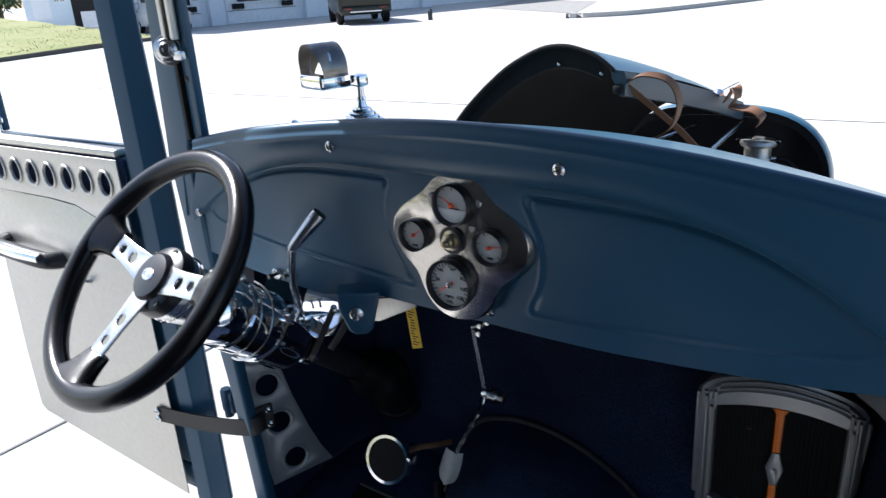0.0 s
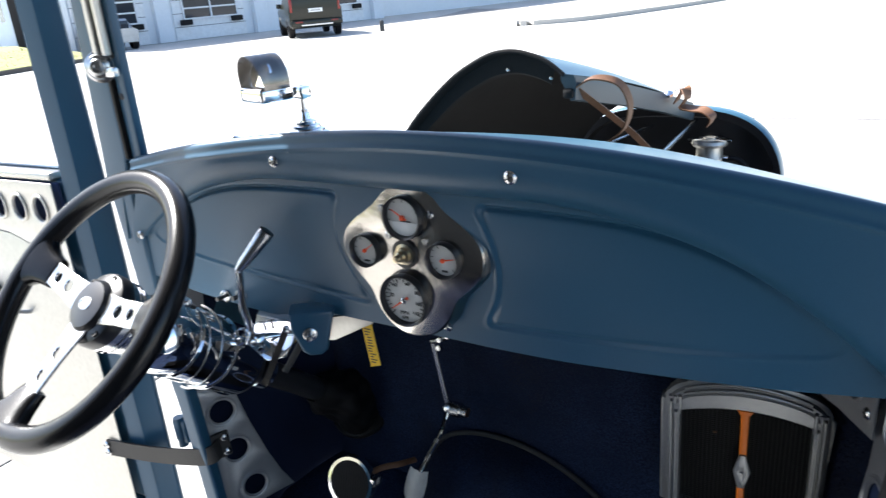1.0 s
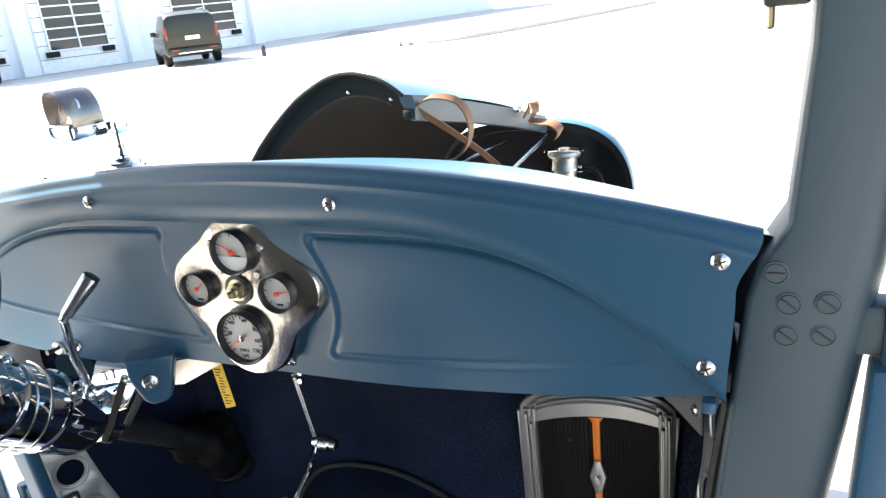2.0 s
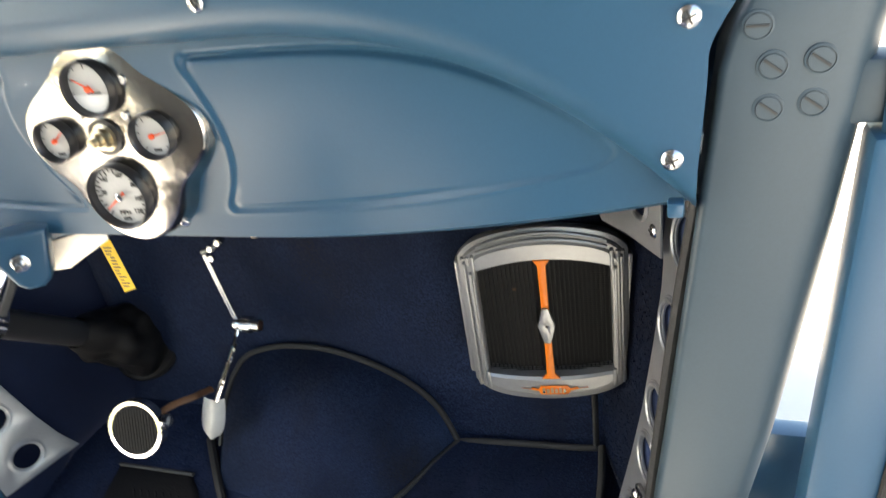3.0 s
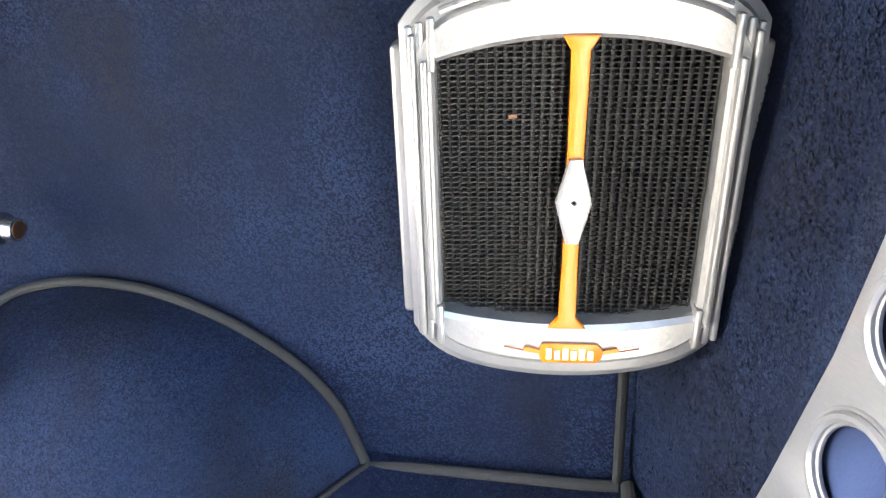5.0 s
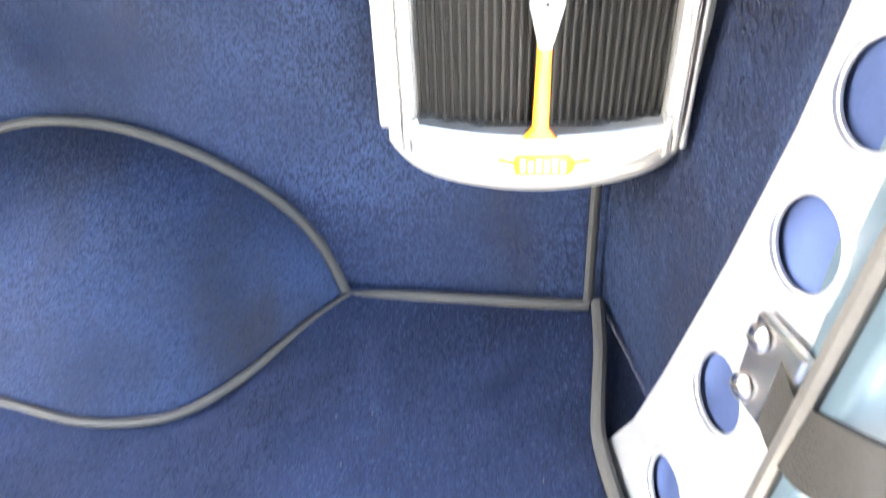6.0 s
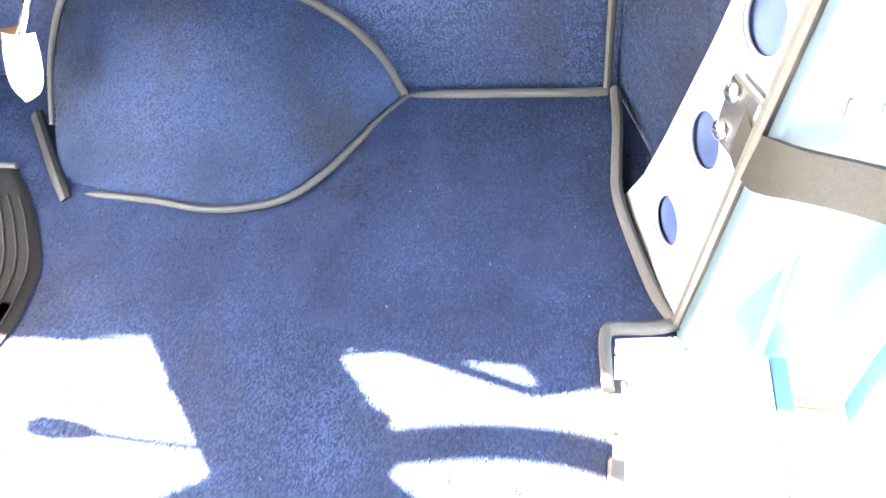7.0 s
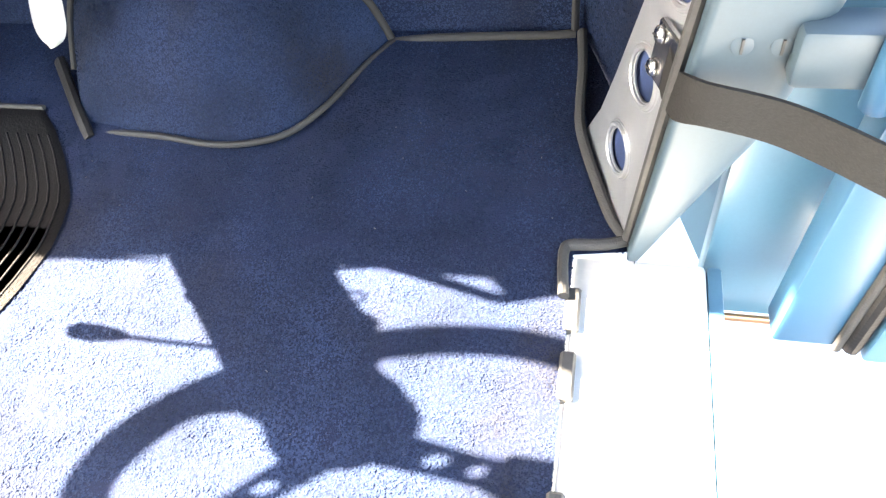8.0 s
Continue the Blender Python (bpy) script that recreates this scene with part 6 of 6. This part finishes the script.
def bonnet():
    h = thing("bonnet", (0.06, 0.45, 1.2), "raised blue bonnet half with a black underside", "bonnet")
    near = [(0.062, 1.268), (0.030, 1.292), (-0.010, 1.307), (-0.045, 1.312), (-0.085, 1.307), (-0.130, 1.288), (-0.177, 1.260), (-0.240, 1.208), (-0.294, 1.152), (-0.350, 1.075), (-0.40, 0.98), (-0.43, 0.86)]
    far = [(0.092, 1.100), (0.060, 1.112), (0.030, 1.118), (-0.005, 1.118), (-0.045, 1.108), (-0.09, 1.090), (-0.135, 1.060), (-0.175, 1.020), (-0.205, 0.975), (-0.23, 0.92), (-0.245, 0.86), (-0.25, 0.78)]
    A = smooth_path([(x, 0, z) for x, z in near], 5)
    B = smooth_path([(x, 0, z) for x, z in far], 5)

    def rows(off):
        out = []
        for t in np.linspace(0, 1, 16):
            y = 0.45 + 0.72 * t
            bow = 0.012 * math.sin(math.pi * t)
            out.append([(a.x * (1 - t) + b.x * t, y, a.z * (1 - t) + b.z * t + bow + off) for a, b in zip(A, B)])
        return out
    part("outer_skin", grid_bm(rows(0.004)), BLUE_OUT, h, "blue painted outer skin")
    part("inner_skin", grid_bm(rows(0.0)), BLACK_PAINT, h, "black painted underside")
    part("front_edge", tube_bm([(p.x, 0.45, p.z + 0.002) for p in A], 0.004, 8), BLACK_PAINT, h)
    # stiffening flange set in from the edge
    fl = []
    for off, y in ((0.0, 0.475), (-0.05, 0.475), (-0.055, 0.482)):
        k = 1 + off * 1.6
        fl.append([(-0.1 + (p.x + 0.1) * k, y, 1.0 + (p.z - 1.0) * (1 + off * 2.6)) for p in A[4:]])
    part("flange", grid_bm(fl), BLACK_PAINT, h)
    for x, z in ((0.028, 1.262), (-0.06, 1.278)):
        part("rivet", lathe_bm([(0.004, 0), (0.003, 0.002), (0, 0.0025)], (x, 0.470, z), (0, -1, 0), 10), STEEL, h)
    # hinge rail along the ridge
    m0, m1 = Vector((0.070, 0.452, 1.262)), Vector((0.100, 1.17, 1.092))
    rail = []
    for u, v in ((-0.016, 0.010), (0.010, 0.008), (0.014, -0.004), (0.012, -0.036), (0.004, -0.038), (-0.014, -0.004)):
        rail.append((u, v))
    rws = [[Vector(p) + Vector((u, 0, v)) for u, v in rail] for p in (m0, m0.lerp(m1, 0.33) + Vector((0, 0, 0.006)), m0.lerp(m1, 0.66) + Vector((0, 0, 0.006)), m1)]
    rail_bm = grid_bm(rws, closed=True)
    for end in (rws[0], rws[-1]):
        bmesh.ops.contextual_create(rail_bm, geom=[v for v in rail_bm.verts if any((v.co - p).length < 1e-6 for p in end)])
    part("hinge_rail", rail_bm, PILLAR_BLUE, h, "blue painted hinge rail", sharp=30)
    part("hinge_lug", box_bm((0.060, 0.444, 1.228), (0.080, 0.46, 1.246), 0.005, 2), BLACK_PAINT, h)

    for pts, w, lab in (([(0.078, 0.462, 1.245), (0.110, 0.470, 1.262), (0.150, 0.490, 1.250), (0.165, 0.505, 1.210), (0.150, 0.520, 1.165), (0.115, 0.535, 1.135), (0.085, 0.54, 1.125)], 0.018, "looped brown leather bonnet strap"),
                        ([(0.080, 0.465, 1.242), (0.105, 0.53, 1.195), (0.135, 0.60, 1.140), (0.160, 0.65, 1.09)], 0.012, "hanging tail of the brown leather bonnet strap"),
                        ([(0.118, 0.98, 1.135), (0.140, 0.965, 1.168), (0.150, 0.95, 1.150), (0.140, 0.95, 1.130), (0.165, 0.945, 1.125), (0.195, 0.93, 1.125), (0.215, 0.925, 1.110), (0.205, 0.93, 1.090)], 0.030, "curled brown leather bonnet strap end")):
        s = thing("leather_strap", pts[0], lab, "strap", "bonnet straps")
        part("leather", band_bm(smooth_path(pts, 6), w, 0.003, (0.2, 1, 0.25) if w > 0.015 else (0.8, 0.3, 0.4)), BROWN, s)
    part("catch", lathe_bm([(0.012, 0), (0.012, 0.006), (0.005, 0.012), (0, 0.013)], (0.105, 0.96, 1.152), (0, -0.3, 1), 16), CHROME, h)


bonnet()


def radiator():
    r = thing("radiator", (0.05, 1.2, 0.4), "black radiator tank in a blue shell with a chrome filler neck", "radiator")
    cx = 0.045

    def arch(hw, top, n=28, base=0.55):
        pts = [(cx + hw, base)]
        for i in range(n + 1):
            a = math.pi * i / n
            pts.append((cx + hw * math.copysign(abs(math.cos(a)) ** 0.62, math.cos(a)), 0.86 + (top - 0.86) * math.sin(a) ** 0.85))
        return pts + [(cx - hw, base)]
    def sheet(pairs, mat, name, label=""):
        rows = [[(x, y, z) for x, z in arch(hw, top)] for hw, top, y in pairs]
        part(name, grid_bm(rows), mat, r, label, sharp=40)
    sheet(((0.288, 1.080, 1.195), (0.291, 1.084, 1.20), (0.291, 1.084, 1.235), (0.286, 1.078, 1.245)), BLUE_OUT, "shell", "blue painted radiator shell")
    sheet(((0.288, 1.080, 1.195), (0.272, 1.060, 1.197), (0.268, 1.054, 1.25)), BLACK_PAINT, "lip", "black shell lip")
    part("tank", plate_mesh(arch(0.280, 1.070), [], 0.006, facing((0, 1.27, 0), (1, 0, 0), (0, 0, 1)), PLASTIC), PLASTIC, r, "black top tank")
    part("tank_face", plate_mesh(arch(0.262, 1.046), [], 0.004, facing((0, 1.262, 0), (1, 0, 0), (0, 0, 1)), PLASTIC), PLASTIC, r)
    c = Vector((0.152, 1.19, 0.905))
    part("filler_neck", lathe_bm([(0.031, 0), (0.031, 0.040), (0.036, 0.043), (0.036, 0.049), (0.034, 0.052), (0.034, 0.078), (0.043, 0.080), (0.046, 0.087), (0.043, 0.095), (0.016, 0.098), (0.016, 0.103), (0, 0.104)], c, (0, 0, 1), 28), ALU_DULL, r, "chrome filler neck and cap")
    part("cap_lever", box_bm((-0.056, -0.007, 0.090), (0.056, 0.007, 0.099), 0.003, 2, Matrix.Translation(c)), CHROME, r)
    part("hose", tube_bm(smooth_path([c + Vector((0.03, 0, 0.045)), c + Vector((0.07, 0, 0.045)), c + Vector((0.095, 0, 0.02)), c + Vector((0.105, 0, -0.04))], 6), 0.008, 12), RUBBER, r)
    part("hose_clip", lathe_bm([(0.011, 0), (0.011, 0.012)], c + Vector((0.036, 0, 0.045)), (1, 0, 0), 16), CHROME, r)
    for a, b in (((-0.05, 0.46, 1.06), (-0.02, 1.25, 1.02)), ((0.16, 0.46, 1.05), (0.10, 1.25, 1.04))):
        part("stay_rod", tube_bm([a, b], 0.005, 8), STEEL, r)
    part("engine_block", box_bm((-0.10, 0.55, 0.45), (0.18, 1.1, 0.86), 0.03, 3), BLACK_PAINT, r)
    part("bay_firewall", box_bm((-0.42, 0.425, 0.4), (0.46, 0.44, 1.10), 0.01, 2), BLACK_PAINT, r)
    part("bay_floor", box_bm((-0.40, 0.44, 0.40), (0.44, 1.2, 0.44), 0.01, 2), BLACK_PAINT, r)


radiator()


# ---- carpet pile ----
def pile(name, sample, count, label, height=0.0014):
    """Short tufts scattered over a carpet; sample gives places and normals from random pairs."""
    rng = np.random.default_rng(len(name) * 7 + count)
    p, nrm = sample(rng.random(count), rng.random(count))
    a = rng.random(count) * 2 * np.pi
    ref = np.where(np.abs(nrm[:, 2:3]) > 0.7, np.array([[1.0, 0, 0]]), np.array([[0, 0, 1.0]]))
    u = np.cross(nrm, ref)
    u /= np.linalg.norm(u, axis=1)[:, None]
    v = np.cross(nrm, u)
    w = (np.cos(a)[:, None] * u + np.sin(a)[:, None] * v)
    half = rng.uniform(0.0009, 0.0018, (count, 1))
    along = np.cross(nrm, w)
    p = p + nrm * rng.uniform(0.0002, 0.5, (count, 1)) * height
    tip = p + nrm * rng.uniform(-0.15, 1.0, (count, 1)) * height + along * rng.uniform(0.0014, 0.0040, (count, 1))
    verts = np.stack([p - w * half, p + w * half, tip], 1).reshape(-1, 3)
    me = bpy.data.meshes.new(name)
    me.vertices.add(len(verts))
    me.vertices.foreach_set("co", verts.ravel())
    me.loops.add(count * 3)
    me.loops.foreach_set("vertex_index", np.arange(count * 3, dtype=np.int32))
    me.polygons.add(count)
    me.polygons.foreach_set("loop_start", np.arange(0, count * 3, 3, dtype=np.int32))
    me.update(calc_edges=True)
    me.materials.append(PILE)
    ob = new(name, me)
    tagged(ob, label, "carpet pile", kind="stuff")


def floor_sample(r, q):
    y = -0.62 + 0.985 * r
    lim = np.array([side_x(t) for t in y])
    x = (2 * q - 1) * lim
    z = np.array([floor_z(i, j) for i, j in zip(x, y)])
    n = np.zeros((len(r), 3))
    n[:, 2] = 1
    return np.stack([x, y, z], 1), n


def wall_sample(r, q):
    x = -0.55 + 1.06 * r
    z = 0.36 + 0.62 * q
    n = np.zeros((len(r), 3))
    n[:, 1] = -1
    y = np.array([0.356 - 0.025 * step(0.46, 0.37, t) for t in z])
    return np.stack([x, y, z], 1), n


def side_sample(r, q):
    y = 0.03 + 0.34 * r
    z = 0.30 + 0.62 * q
    x = np.array([side_x(i, j) for i, j in zip(y, z)])
    n = np.zeros((len(r), 3))
    n[:, 0], n[:, 1] = -0.95, -0.3
    return np.stack([x, y, z], 1), n


def cover_sample(r, q):
    me = bpy.data.objects["gearbox_cover"].data
    k = len(me.polygons)
    idx = (r * k).astype(int) % k
    co, n, vi = np.empty(len(me.vertices) * 3), np.empty(k * 3), np.empty(k * 4, dtype=np.int32)
    me.vertices.foreach_get("co", co)
    me.polygons.foreach_get("normal", n)
    me.loops.foreach_get("vertex_index", vi)
    quad = co.reshape(-1, 3)[vi.reshape(-1, 4)[idx]]
    n = n.reshape(-1, 3)[idx]
    n = n * np.where((n @ np.array([0, -0.5, 1.0]))[:, None] < 0, -1.0, 1.0)
    s, t = ((r * k) % 1)[:, None], q[:, None]
    return (quad[:, 0] * (1 - s) + quad[:, 1] * s) * (1 - t) + (quad[:, 3] * (1 - s) + quad[:, 2] * s) * t, n


pile("floor_pile", floor_sample, 300000, "dense navy tufts of the floor carpet")
pile("wall_pile", wall_sample, 150000, "dense navy tufts of the front carpet")
pile("side_pile", side_sample, 60000, "dense navy tufts of the side carpet")
pile("cover_pile", cover_sample, 60000, "dense navy tufts over the gearbox cover")


def lint():
    rng = random.Random(21)
    bm = bmesh.new()
    for _ in range(34):
        x, y = rng.uniform(-0.2, 0.48), rng.uniform(-0.3, 0.2)
        a, l = rng.uniform(0, 6.28), rng.uniform(0.0006, 0.0030)
        z = floor_z(x, y) + 0.0032
        d = Vector((math.cos(a), math.sin(a), rng.uniform(-0.1, 0.3)))
        tube_bm([Vector((x, y, z)), Vector((x, y, z)) + d * l], rng.uniform(0.0003, 0.0006), 5, False, bm)
    f = part("lint", bm, LINT, None, smooth=False)
    tagged(f, "pale lint flecks lying on the navy carpet", "lint", kind="stuff")


lint()
